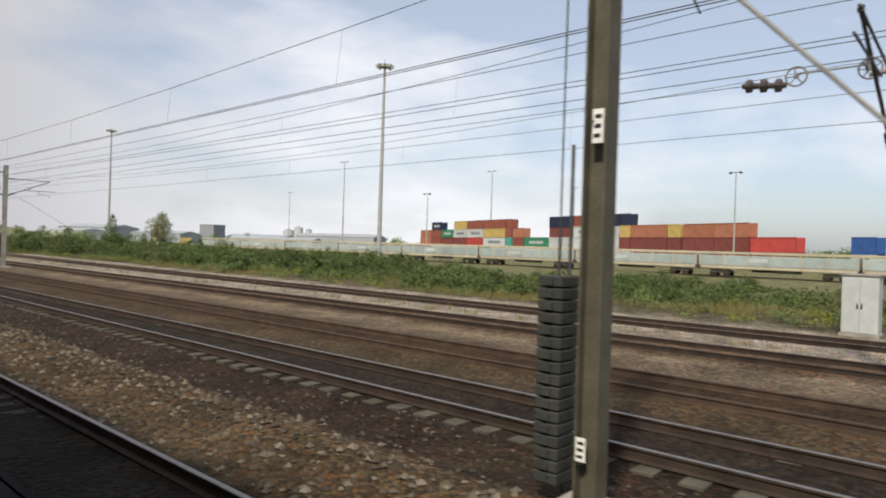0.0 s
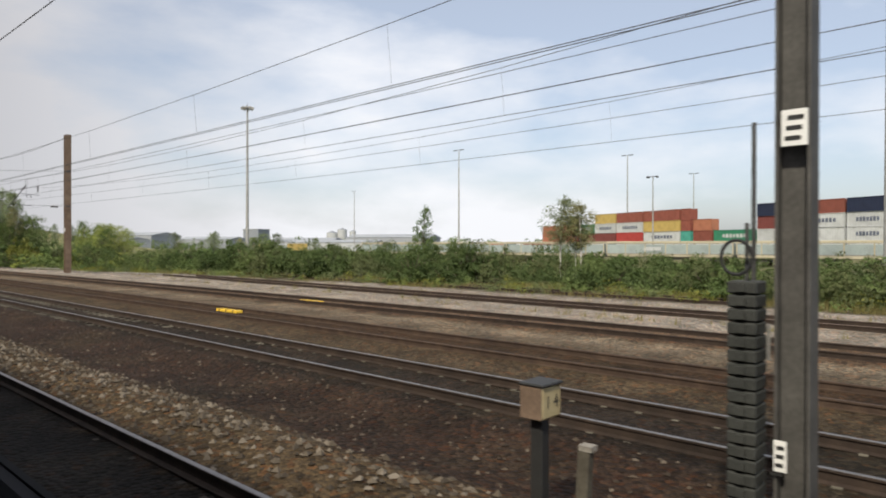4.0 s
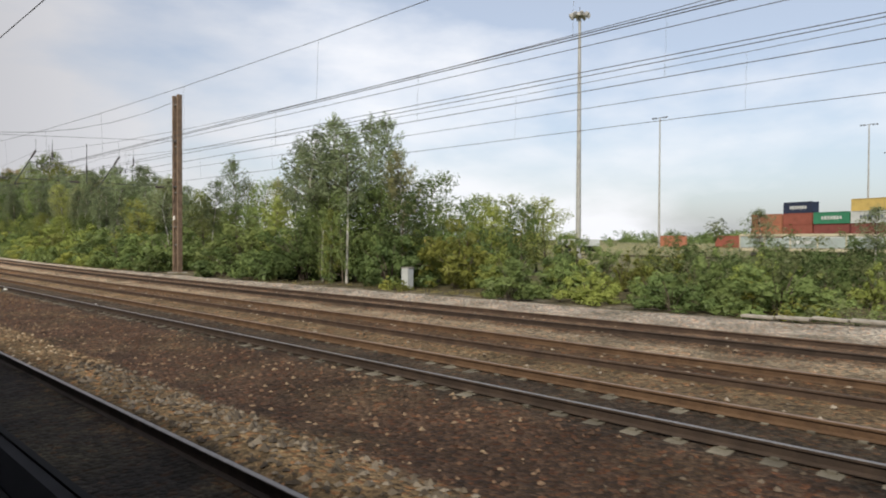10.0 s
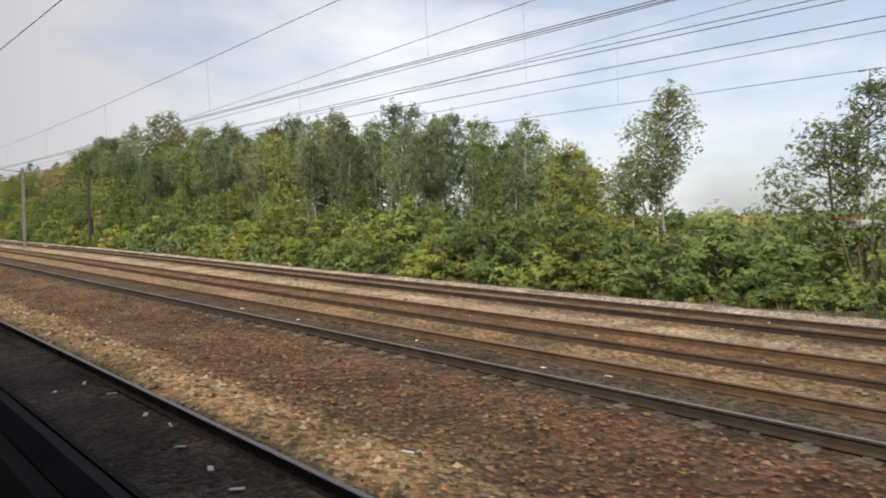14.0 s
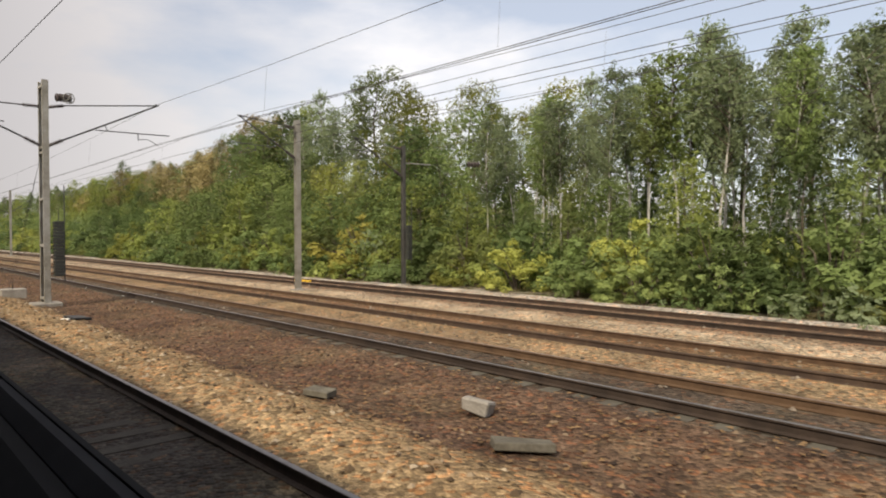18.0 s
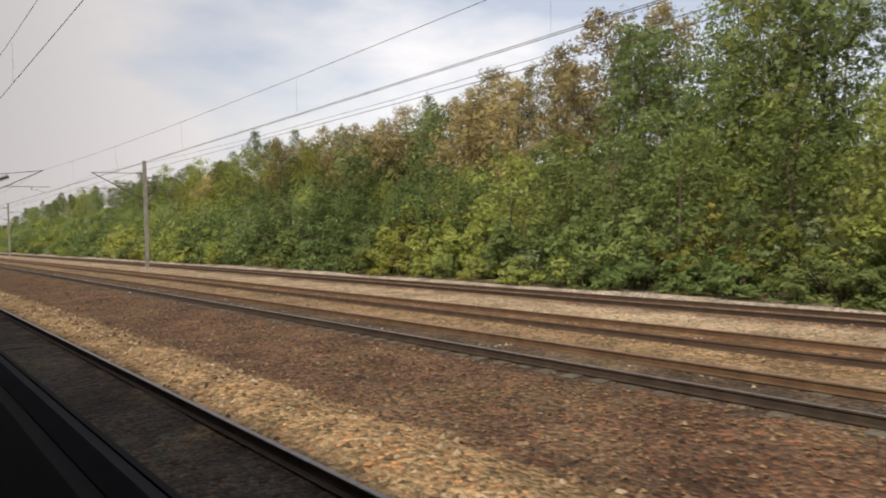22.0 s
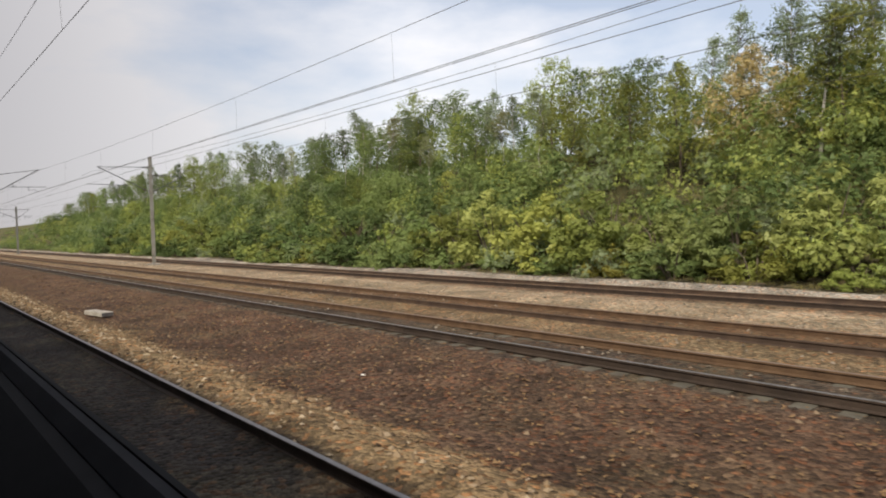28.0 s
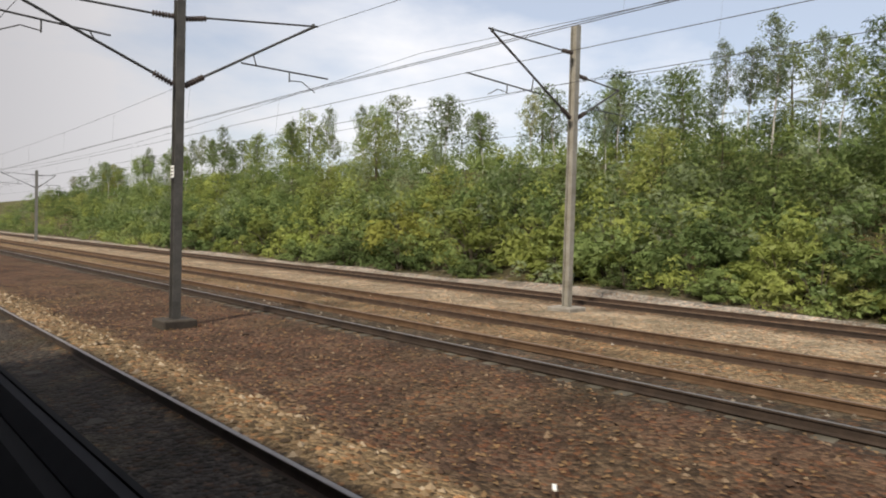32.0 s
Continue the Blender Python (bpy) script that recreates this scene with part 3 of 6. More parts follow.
# ---- overhead line ----
STATIONS = [-56, 3.1, 62.0, 127.6, 183.7, 264.3, 348.9, 430.0, 505.0, 580.0]
CONTACT = [5.65, 5.65, 5.65, 5.65, 5.65, 6.35, 6.4, 6.45, 6.4, 6.4]
CARRIER = [7.1, 7.1, 7.1, 7.5, 7.9, 8.15, 8.2, 8.35, 8.2, 8.2]


def wire_mesh(points, radius, name, parent=None):
    v, f = tube_arrays(points, [radius] * len(points), 4)
    return raw(name, v, f, M_WIRE, parent)


def span_points(centre, heights, sag, zig=0.0):
    pts = []
    for k in range(len(STATIONS) - 1):
        a, b = STATIONS[k], STATIONS[k + 1]
        for j in range(8):
            u = j / 8
            y = a + (b - a) * u
            z = heights[k] + (heights[k + 1] - heights[k]) * u - sag * (1 - (2 * u - 1) ** 2)
            pts.append((centre(y) + zig * (1 - 2 * u) * (-1) ** k, y, z))
    pts.append((centre(STATIONS[-1]), STATIONS[-1], heights[-1]))
    return pts


def overhead(centre, label, sag=0.75, double=False):
    t = tagged(new("overhead_line"), label, "overhead wire")
    cw, mw = span_points(centre, CONTACT, 0.03, zig=0.18), span_points(centre, CARRIER, sag)
    wire_mesh(cw, 0.008, "contact_wire", t)
    wire_mesh(mw, 0.0075, "messenger_wire", t)
    if double:
        wire_mesh([(x + 0.05, y, z + 0.06) for x, y, z in cw], 0.008, "contact_wire", t)
    for k, (a, b) in enumerate(zip(cw, mw)):
        if k % 8:
            wire_mesh([a, ((a[0] + b[0]) / 2, a[1], (a[2] + b[2]) / 2), b], 0.0028, "dropper", t)
    return t


overhead(OWN_TRACK, "contact and messenger wires over the train's own track")
overhead(NEAR_TRACK, "contact and messenger wires with thin droppers over the near track")
overhead(SECOND, "contact and messenger wires with thin droppers over the second track", 0.6, True)
overhead(THIRD, "contact and messenger wires with thin droppers over the third track", 0.85)
overhead(FOURTH, "contact and messenger wires with thin droppers over the far siding", 0.7)
for fx, fz, fs in ((16.4, 1.55, 0.12),):
    fw = wire_mesh(span_points(lambda y, fx=fx: fx, [c + fz for c in CONTACT], fs), 0.011, "feeder_wire")
    tagged(fw, "slack feeder cable strung along the masts", "feeder wire")
for way, up, fs in ((THIRD, 1.05, 0.1), (FOURTH, 0.75, 0.15), (THIRD, 0.45, 0.04)):
    fw = wire_mesh(span_points(way, [c + up for c in CONTACT], fs)[:41], 0.008, "feeder_wire")
    tagged(fw, "taut thin conductor strung above the contact wire", "feeder wire")


def insulator(parent, a, b, r=0.075, discs=7, name="insulator"):
    """A ribbed insulator between two points."""
    a, b = Vector(a), Vector(b)
    us, rs = [0.0], [r * 0.4]
    for k in range(discs):
        c, h = (k + 0.5) / discs, 0.28 / discs
        us += [c - h, c - h * 0.6, c + h * 0.6, c + h]
        rs += [r * 0.45, r * 0.95, r, r * 0.45]
    v, f = tube_arrays([a.lerp(b, u) for u in us + [1.0]], rs + [r * 0.4], 9)
    return raw(name, v, f, M_INSUL, parent)


def bar(name, parent, a, b, r=0.03, mat=None, sides=7):
    return part(name, rod(bm_new(), a, b, r, sides=sides), mat or M_DARKSTEEL, parent)


def pulley(parent, at, r=0.2, axis="x"):
    """A spoked tensioning wheel."""
    bm = bm_new()
    ax, ay = (Vector((0, 1, 0)), Vector((0, 0, 1))) if axis == "x" else (Vector((1, 0, 0)), Vector((0, 0, 1)))
    c = Vector(at)
    ring = [c + ax * r * math.cos(2 * math.pi * k / 14) + ay * r * math.sin(2 * math.pi * k / 14) for k in range(14)]
    for k in range(14):
        rod(bm, ring[k], ring[(k + 1) % 14], 0.022, sides=5)
        if k % 3 == 0:
            rod(bm, c, ring[k], 0.014, sides=4)
    rod(bm, c - ax.cross(ay) * 0.05, c + ax.cross(ay) * 0.05, 0.045, sides=8)
    return part("pulley", bm, M_GALV, parent)


def cantilever(parent, x0, x1, top, foot, carrier, contact, y=0.0, reach=0.55):
    """A hinged arm from the mast face at x0 to the carrier wire at x1, with the registration tube and steady arm."""
    sgn = 1 if x1 > x0 else -1
    tip = (x1 + sgn * 0.15, y, carrier)
    insulator(parent, (x0, y, top), (x0 + sgn * 0.55, y, top + (carrier - top) * 0.2))
    bar("top_tube", parent, (x0 + sgn * 0.5, y, top + (carrier - top) * 0.2), tip, 0.027)
    insulator(parent, (x0, y, foot), (x0 + sgn * 0.5, y, foot + (carrier - foot) * 0.5 / abs(x1 - x0)), 0.085)
    bar("strut", parent, (x0 + sgn * 0.45, y, foot + (carrier - foot) * 0.45 / abs(x1 - x0)), (x1, y, carrier - 0.05), 0.036)
    u = 0.5
    mx, mz = x0 + (x1 - x0) * u, foot + (carrier - foot) * u
    reg = contact + 0.42
    bar("registration_tube", parent, (mx - sgn * 0.35, y, reg), (x1 + sgn * reach, y, reg + 0.06), 0.024)
    bar("drop_bracket", parent, (mx, y, mz), (mx + sgn * 0.1, y, reg), 0.018)
    bar("drop_bracket", parent, (x1 - sgn * 0.75, y, reg + 0.03), (x1 - sgn * 0.75, y, contact + 0.16), 0.02)
    bar("steady_arm", parent, (x1 - sgn * 0.75, y, contact + 0.2), (x1 - sgn * 0.35, y, contact + 0.24), 0.014)
    bar("steady_arm", parent, (x1 - sgn * 0.35, y, contact + 0.24), (x1 + sgn * 0.1, y, contact + 0.01), 0.014)
    part("wire_clamp", box(bm_new(), (0.06, 0.1, 0.12), (x1, y, carrier - 0.02), bevel=0.01), M_DARKSTEEL, parent)


def h_column(parent, height, size, mat):
    """A rolled H section with thick flanges, its web across the line."""
    s, t, w = size / 2, size * 0.09, size * 0.04
    outline = [(-s, -s), (s, -s), (s, -s + t), (w, -s + t), (w, s - t), (s, s - t), (s, s), (-s, s), (-s, s - t), (-w, s - t), (-w, -s + t), (-s, -s + t)]
    bm = bm_new()
    lo = [bm.verts.new((x, y, -0.3)) for x, y in outline]
    hi = [bm.verts.new((x, y, height)) for x, y in outline]
    for k in range(12):
        bm.faces.new((lo[k], lo[(k + 1) % 12], hi[(k + 1) % 12], hi[k]))
    bm.faces.new(hi)
    bm.faces.new(lo[::-1])
    return part("column", bm, mat, parent)


def weights(parent, at, tall, plates=16, w=0.34):
    """A hanging stack of slotted counterweights on a rod, with its guide rail."""
    x, y, z = at
    for k in range(plates):
        h = tall / plates
        bm = bm_new()
        box(bm, (w, w * 0.8, h * 0.93), (x, y, z + h * (k + 0.5)), bevel=0.014)
        box(bm, (0.03, w * 0.26, h * 0.55), (x - w / 2 - 0.012, y, z + h * (k + 0.5)))
        part("counterweight", bm, M_WEIGHT, parent)
    bar("hanger_rod", parent, (x, y, z), (x, y, z + tall + 0.5), 0.018)
    bar("guide_rail", parent, (x + w * 0.6, y, z - 0.2), (x + w * 0.6, y, z + tall + 1.4), 0.02)


def sign_plate(parent, at, w, h, bars=3):
    x, y, z = at
    p = part("number_plate", box(bm_new(), (0.012, w, h), at, bevel=0.003), M_WHITE, parent, "white enamel plate with dark marks")
    for k in range(bars):
        part("dark_bar", box(bm_new(), (0.006, w * 0.6, h * 0.12), (x - 0.008, y + w * 0.05 * (k - 1), z + h * (0.28 - 0.28 * k))), M_BLACK, p)


def base_block(parent, w=0.8, h=0.22, mat=None):
    part("foundation", box(bm_new(), (w, w, h + 0.3), (0, 0, h / 2 - 0.15), bevel=0.03), mat or M_CONCRETE, parent)


def mast(x, y, height, size, mat, label, group="overhead masts"):
    m = tagged(empty("overhead_mast", (x, y, -0.22)), label, "mast", group)
    h_column(m, height, size, mat)
    return m


Z0 = 0.22  # parts of a mast stand from its base, 0.22 m under the rail tops

# the olive mast close to the window at the start
m = mast(6.0, 3.17, 8.6, 0.25, M_OLIVE, "olive-brown steel mast with a stack of dark counterweights")
base_block(m, 0.7, 0.1)
weights(m, (-0.02, 0.42, 0.25), 2.15, 17, 0.36)
sign_plate(m, (-0.16, -0.05, 3.9), 0.12, 0.34)
sign_plate(m, (-0.16, 0.03, 0.68), 0.11, 0.24, 4)
bar("wire_clamp", m, (-0.2, 0, 3.95), (0.2, 0, 3.95), 0.012)
bar("hanger_rod", m, (-0.02, 0.42, 2.4), (-0.02, 0.42, 8.2), 0.01)
cantilever(m, 0.15, 2.5, 7.3, 5.8, 7.1 + Z0, 5.6 + Z0)
cantilever(m, -0.15, -3.25, 7.3, 5.8, 7.1 + Z0, 5.6 + Z0)
bar("stay_wire", m, (0.02, -0.12, 6.2), (0.02, -5.75, 0.1), 0.02, M_GALV)
insulator(m, (0.3, 0.9, 5.9), (0.3, 1.5, 5.95), 0.09, 4)
pulley(m, (0.3, -0.7, 5.75), 0.16)
pulley(m, (0.3, 0.3, 5.8), 0.16)

# the grey mast between near and second track
m = mast(6.05, 62.0, 7.45, 0.27, M_DARKMAST, "grey steel mast with two hinged arms and counterweights")
base_block(m, 0.95, 0.16, M_SLEEPER_DARK)
weights(m, (-0.05, 0.38, 0.35), 2.0, 17, 0.3)
sign_plate(m, (-0.16, -0.02, 3.62), 0.2, 0.3)
sign_plate(m, (-0.16, 0.08, 0.9), 0.1, 0.26, 4)
bar("ladder_hook", m, (-0.2, 0.16, 1.7), (-0.2, 0.16, 2.0), 0.015, M_GALV)
cantilever(m, 0.15, 2.65, 7.25, 5.8, 7.1 + Z0, 5.6 + Z0)
cantilever(m, -0.15, -3.3, 7.25, 5.8, 7.1 + Z0, 5.6 + Z0)
bar("stay_wire", m, (0.0, -0.12, 6.6), (-0.65, -5.4, 0.45), 0.012, M_GALV)
pulley(m, (-0.35, 0.5, 6.2), 0.2)
pulley(m, (-0.6, 0.75, 6.1), 0.2)
insulator(m, (-0.6, 1.0, 6.0), (-0.6, 1.6, 5.9), 0.16, 5)
coil = bm_new()
ring = [Vector((-0.2, 0.42 + 0.13 * math.cos(k * 0.4488), 2.55 + 0.15 * math.sin(k * 0.4488))) for k in range(14)]
for k in range(14):
    rod(coil, ring[k], ring[(k + 1) % 14], 0.016, sides=5)
part("cable_coil", coil, M_BLACK, m, "coil of black cable hung on the mast")
bm = bm_new()
box(bm, (0.55, 0.5, 0.42), (-0.67, -5.55, 0.1), bevel=0.03)
part("stay_anchor", bm, M_SLEEPER_DARK, m)
for s in (-0.07, 0.07):
    bar("stay_rod", m, (-0.66, -5.4, 0.8), (-0.66 + s, -5.55, 0.3), 0.014, M_GALV)

m = mast(16.2, 60.7, 8.15, 0.29, M_PALESTEEL, "pale galvanised mast between the sidings with hinged arms")
base_block(m, 0.8, 0.1)
weights(m, (-0.02, 0.45, 0.8), 1.95, 16, 0.34)
cantilever(m, -0.15, -3.8, 7.6, 5.75, 7.05 + Z0, 5.6 + Z0, reach=1.6)
cantilever(m, 0.15, 3.1, 7.1, 5.75, 6.9 + Z0, 5.6 + Z0)
pulley(m, (-0.5, 0.2, 6.3), 0.22, "y")
pulley(m, (-1.4, 0.2, 6.2), 0.2, "y")
insulator(m, (-2.0, 0.2, 6.1), (-2.5, 0.2, 6.05), 0.13, 4)
bar("stay_wire", m, (0.1, 0.12, 6.2), (11.0, 2.6, 0.15), 0.014, M_GALV)
sign_plate(m, (-0.16, -0.02, 3.6), 0.16, 0.26)

# the mast before it carries a tensioning gear with two wheels on the wire
m = mast(16.3, 1.2, 8.15, 0.29, M_PALESTEEL, "pale galvanised mast carrying a wire tensioning gear")
base_block(m, 0.8, 0.1)
cantilever(m, -0.15, -4.0, 6.4, 5.0, 6.53 + Z0, 5.5 + Z0, y=0.75)
pulley(m, (0.0, 1.18, 6.53 + Z0), 0.22, "x")
pulley(m, (0.0, 2.6, 6.57 + Z0), 0.22, "x")
bar("tension_bracket", m, (0.0, 0.1, 6.5 + Z0), (0.0, 1.2, 6.4 + Z0), 0.05, M_GALV)
bar("tension_rod", m, (0.0, 1.2, 6.62 + Z0), (0.0, 2.6, 6.62 + Z0), 0.02, M_GALV)
insulator(m, (0.0, 2.8, 6.4 + Z0), (0.0, 3.75, 6.5 + Z0), 0.16, 3)
bar("tail_wire", m, (0.0, 3.7, 6.5 + Z0), (0.1, 59.5, 6.25 + Z0), 0.009)

# twin-channel mast by the brown cess
m = tagged(empty("overhead_mast", (5.9, 264.46, -0.22)), "tall mast of two steel channels joined by batten plates", "mast", "overhead masts")
def channel_bar(s, width, depth, z0, z1):
    """One C-shaped steel channel standing at s along the line, its open side inwards."""
    bm = bm_new()
    d = -1 if s > 0 else 1
    outline = [(-width / 2, s), (width / 2, s), (width / 2, s + d * depth), (width / 2 - 0.014, s + d * depth), (width / 2 - 0.014, s + d * 0.014), (-width / 2 + 0.014, s + d * 0.014), (-width / 2 + 0.014, s + d * depth), (-width / 2, s + d * depth)]
    lo = [bm.verts.new((x, y, z0)) for x, y in outline]
    hi = [bm.verts.new((x, y, z1)) for x, y in outline]
    for k in range(8):
        bm.faces.new((lo[k], lo[(k + 1) % 8], hi[(k + 1) % 8], hi[k]))
    bm.faces.new(hi)
    bm.faces.new(lo[::-1])
    bmesh.ops.recalc_face_normals(bm, faces=bm.faces)
    return bm


for s in (-0.36, 0.36):
    part("channel", channel_bar(s, 0.22, 0.10, -0.15, 8.75), M_PALESTEEL, m)
for z in (0.3, 2.35, 4.15, 5.95, 6.15, 8.5):
    part("batten_plate", box(bm_new(), (0.24, 0.69, 0.09), (0, 0, z), bevel=0.008), M_PALESTEEL, m)
base_block(m, 1.0, 0.13)
weights(m, (0.38, -0.42, 1.15), 2.15, 17, 0.34)
cantilever(m, 0.15, 4.25, 7.75, 6.25, 8.15 + Z0, 6.4 + Z0)
cantilever(m, -0.15, -3.15, 7.75, 6.25, 7.5 + Z0, 6.4 + Z0)
bar("stay_wire", m, (-0.05, 0.15, 6.0), (-0.45, 4.75, 0.4), 0.007, M_DARKSTEEL)
bar("stay_wire", m, (-0.05, 0.2, 6.0), (-0.35, 4.75, 0.4), 0.006, M_DARKSTEEL)
insulator(m, (0.5, 0.4, 8.25), (1.1, 0.5, 8.3), 0.17, 5)
pulley(m, (0.9, 0.0, 8.2), 0.2, "y")
anchor = tagged(empty("anchor_block", (5.6, 269.3, -0.24)), "square concrete anchor block with a rusty stay eye", "concrete block")
part("block", box(bm_new(), (0.95, 0.8, 0.46), (0, 0, 0.2), bevel=0.03), M_CONCRETE, anchor)
bar("stay_eye", anchor, (0, 0, 0.4), (0, -0.05, 0.62), 0.025, M_RUST)

m = mast(16.9, 264.2, 8.5, 0.25, M_PALESTEEL, "pale galvanised mast standing in the ballast strip")
cantilever(m, -0.14, -3.0, 8.1, 6.6, 8.15 + Z0, 6.4 + Z0)
base_block(m, 0.6, 0.06)
m = mast(23.0, 263.3, 7.7, 0.2, M_DARKMAST, "thin dark grey mast beside the bushes with counterweights")
weights(m, (0.05, -0.42, 1.4), 1.9, 15, 0.3)
cantilever(m, -0.12, -3.2, 7.5, 6.0, 7.6 + Z0, 6.5 + Z0)
bar("top_tube", m, (0.1, 0, 6.75), (1.6, -0.5, 6.7), 0.04, M_GALV)
insulator(m, (3.2, -1.8, 6.75), (3.9, -2.1, 6.75), 0.18, 4)
bar("tail_wire", m, (1.6, -0.5, 6.7), (3.2, -1.8, 6.75), 0.012)
base_block(m, 0.5, 0.05)

m = mast(6.2, 348.8, 8.2, 0.25, M_OLIVE, "dark steel mast on a flat base with counterweights")
base_block(m, 0.9, 0.1, M_SLEEPER_DARK)
weights(m, (0.3, -0.1, 1.35), 2.1, 17, 0.3)
cantilever(m, 0.14, 4.35, 7.75, 6.15, 8.2 + Z0, 6.4 + Z0)
cantilever(m, -0.14, -3.45, 7.75, 6.15, 7.3 + Z0, 6.4 + Z0)
bar("stay_wire", m, (-0.05, 0.15, 6.0), (-0.3, 4.6, 0.2), 0.012)
pulley(m, (0.3, 0.1, 6.95), 0.17, "y")
pulley(m, (1.3, 0.1, 7.5), 0.17, "y")
insulator(m, (1.5, 0.1, 7.6), (2.1, 0.1, 7.85), 0.2, 4)
m = mast(18.6, 349.2, 9.7, 0.27, M_PALESTEEL, "tall pale galvanised mast in the ballast strip")
base_block(m, 0.9, 0.1)
cantilever(m, -0.16, -4.2, 8.6, 6.25, 8.25 + Z0, 6.45 + Z0, reach=1.0)
cantilever(m, 0.16, 2.4, 8.2, 6.6, 8.0 + Z0, 6.45 + Z0)
m = mast(6.55, 430.2, 8.3, 0.22, M_DARKMAST, "round-edged grey mast on a flat base")
base_block(m, 0.85, 0.2, M_SLEEPER_DARK)
sign_plate(m, (-0.13, -0.02, 3.95), 0.2, 0.3)
cantilever(m, 0.14, 3.9, 7.85, 6.15, 8.35 + Z0, 6.4 + Z0)
cantilever(m, -0.14, -3.8, 7.85, 6.15, 7.4 + Z0, 6.4 + Z0)
m = mast(18.6, 426.7, 9.75, 0.25, M_PALESTEEL, "tall pale galvanised mast with arms to both sides")
base_block(m, 0.95, 0.16)
cantilever(m, -0.16, -4.2, 8.8, 6.6, 8.45 + Z0, 6.5 + Z0, reach=1.0)
cantilever(m, 0.16, 2.7, 8.1, 6.6, 7.8 + Z0, 6.45 + Z0)
for y, xs in ((505.0, (6.6, 18.8)), (580.0, (6.6, 18.8))):
    for x in xs:
        m = mast(x, y, 8.6, 0.28, M_GALV, "distant grey mast with hinged arms")
        base_block(m, 0.8, 0.1)
        cantilever(m, 0.14, 3.6 if x < 10 else 2.0, 8.0, 6.5, 7.9 + Z0, 6.2 + Z0)
        cantilever(m, -0.14, -3.6, 8.0, 6.5, 7.9 + Z0, 6.2 + Z0)


# ---- headspans: wires across all tracks between tall masts, with a drop tube for each track ----
def headspan(y, x_far, mast_kind, low, high, drops, verticals, beads, label):
    hs = tagged(empty("headspan", (0, y, 0)), label, "headspan")
    x_near = -6.5
    pts = []
    for k in range(13):
        u = k / 12
        x = x_near + (x_far - x_near) * u
        pts.append((x, 0, high + 0.4 + (12.6 - high - 0.4) * abs(2 * u - 1) ** 2.2))
    wire_mesh(pts, 0.014, "top_span_wire", hs)
    wire_mesh([(x_near, 0, high + 0.3), ((x_near + x_far) / 2, 0, high + 0.2), (x_far, 0, high + 1.2)], 0.011, "cross_span_wire", hs)
    wire_mesh([(x_near, 0, low + 0.1), ((x_near + x_far) / 2, 0, low), (x_far, 0, low + 0.12)], 0.011, "cross_span_wire", hs)
    for (xa, za), (xb, zb) in drops:
        insulator(hs, (xa, 0, za), (xa + (xb - xa) * 0.22, 0, za + (zb - za) * 0.22), 0.085, 6)
        bar("drop_tube", hs, (xa + (xb - xa) * 0.2, 0, za + (zb - za) * 0.2), (xb, 0, zb), 0.032)
        bar("hanger_rod", hs, (xa, 0, za), (xa, 0, high + 0.35), 0.01)
        xi = xa + 0.95
        bar("hanger_rod", hs, (xi, 0, za), (xi, 0, high + 0.35), 0.01)
        insulator(hs, (xi, 0, za), (xi, 0, za - 0.55), 0.075, 6)
        bar("bracket", hs, (xa + (xb - xa) * 0.35, 0, za - 0.75), (xi + 0.15, 0, za - 0.85), 0.024)
        for dx in (0.25, 0.6):
            insulator(hs, (xa + dx - 0.2, 0.04, za - 0.85), (xa + dx - 0.15, 0.04, za - 1.1), 0.05, 3)
        bar("steady_arm", hs, (xb, 0, zb), (xb + 0.75, 0, zb + 0.06), 0.018)
        bar("steady_arm", hs, (xb + 0.75, 0, zb + 0.06), (xb + 1.25, 0, zb - 0.12), 0.014)
        bar("registration_tube", hs, (xb + 0.5, 0, low + 0.08), (xb + 1.9, 0, low + 0.04), 0.02)
    for x, za, zb in verticals:
        insulator(hs, (x, 0, za - 0.9), (x, 0, za - 1.45), 0.08, 6)
        bar("drop_tube", hs, (x, 0, high + 0.35), (x, 0, zb), 0.022)
    for x in beads:
        insulator(hs, (x - 0.32, 0, low + 0.02), (x + 0.32, 0, low + 0.02), 0.085, 6, "span_insulator")
    # loops of slack jumper cable near the span
    for k, x in enumerate((10.4, 13.2, 17.9)):
        loop = [(x + 0.2 * k, 0.6 + 0.75 * u, high + 0.2 - 1.15 * math.sin(math.pi * u)) for u in np.linspace(0, 1, 9)]
        wire_mesh(loop, 0.008, "jumper_cable", hs)
    for x in (x_near, x_far):
        mm = tagged(empty("headspan_mast", (x, y, -0.3)), "tall rust-brown headspan mast" if mast_kind == "solid" else "tall rust-brown mast of twin columns with lacing", "mast", "headspan masts")
        if mast_kind == "solid":
            h_column(mm, 13.1, 0.5, M_BROWN)
        else:
            for s in (-0.38, 0.38):
                bm = bm_new()
                box(bm, (0.34, 0.2, 13.6), (0, s, 6.5), bevel=0.012)
                part("column", bm, M_BROWN, mm)
            for z in (2.2, 3.55, 6.1, 9.5, 12.6):
                part("batten_plate", box(bm_new(), (0.26, 0.6, 0.07), (0, 0, z)), M_GALV, mm)
            bar("lacing_bar", mm, (0, 0.28, 3.5), (0, -0.28, 2.25), 0.035, M_BROWN)
        base_block(mm, 1.1, 0.18)
        sign_plate(mm, (-0.27, -0.05, 4.2), 0.26, 0.32)
        part("wire_clamp", box(bm_new(), (0.4, 0.62, 0.12), (0, 0, low + 0.42)), M_DARKSTEEL, mm)
        part("wire_clamp", box(bm_new(), (0.4, 0.62, 0.12), (0, 0, high + 1.5)), M_DARKSTEEL, mm)


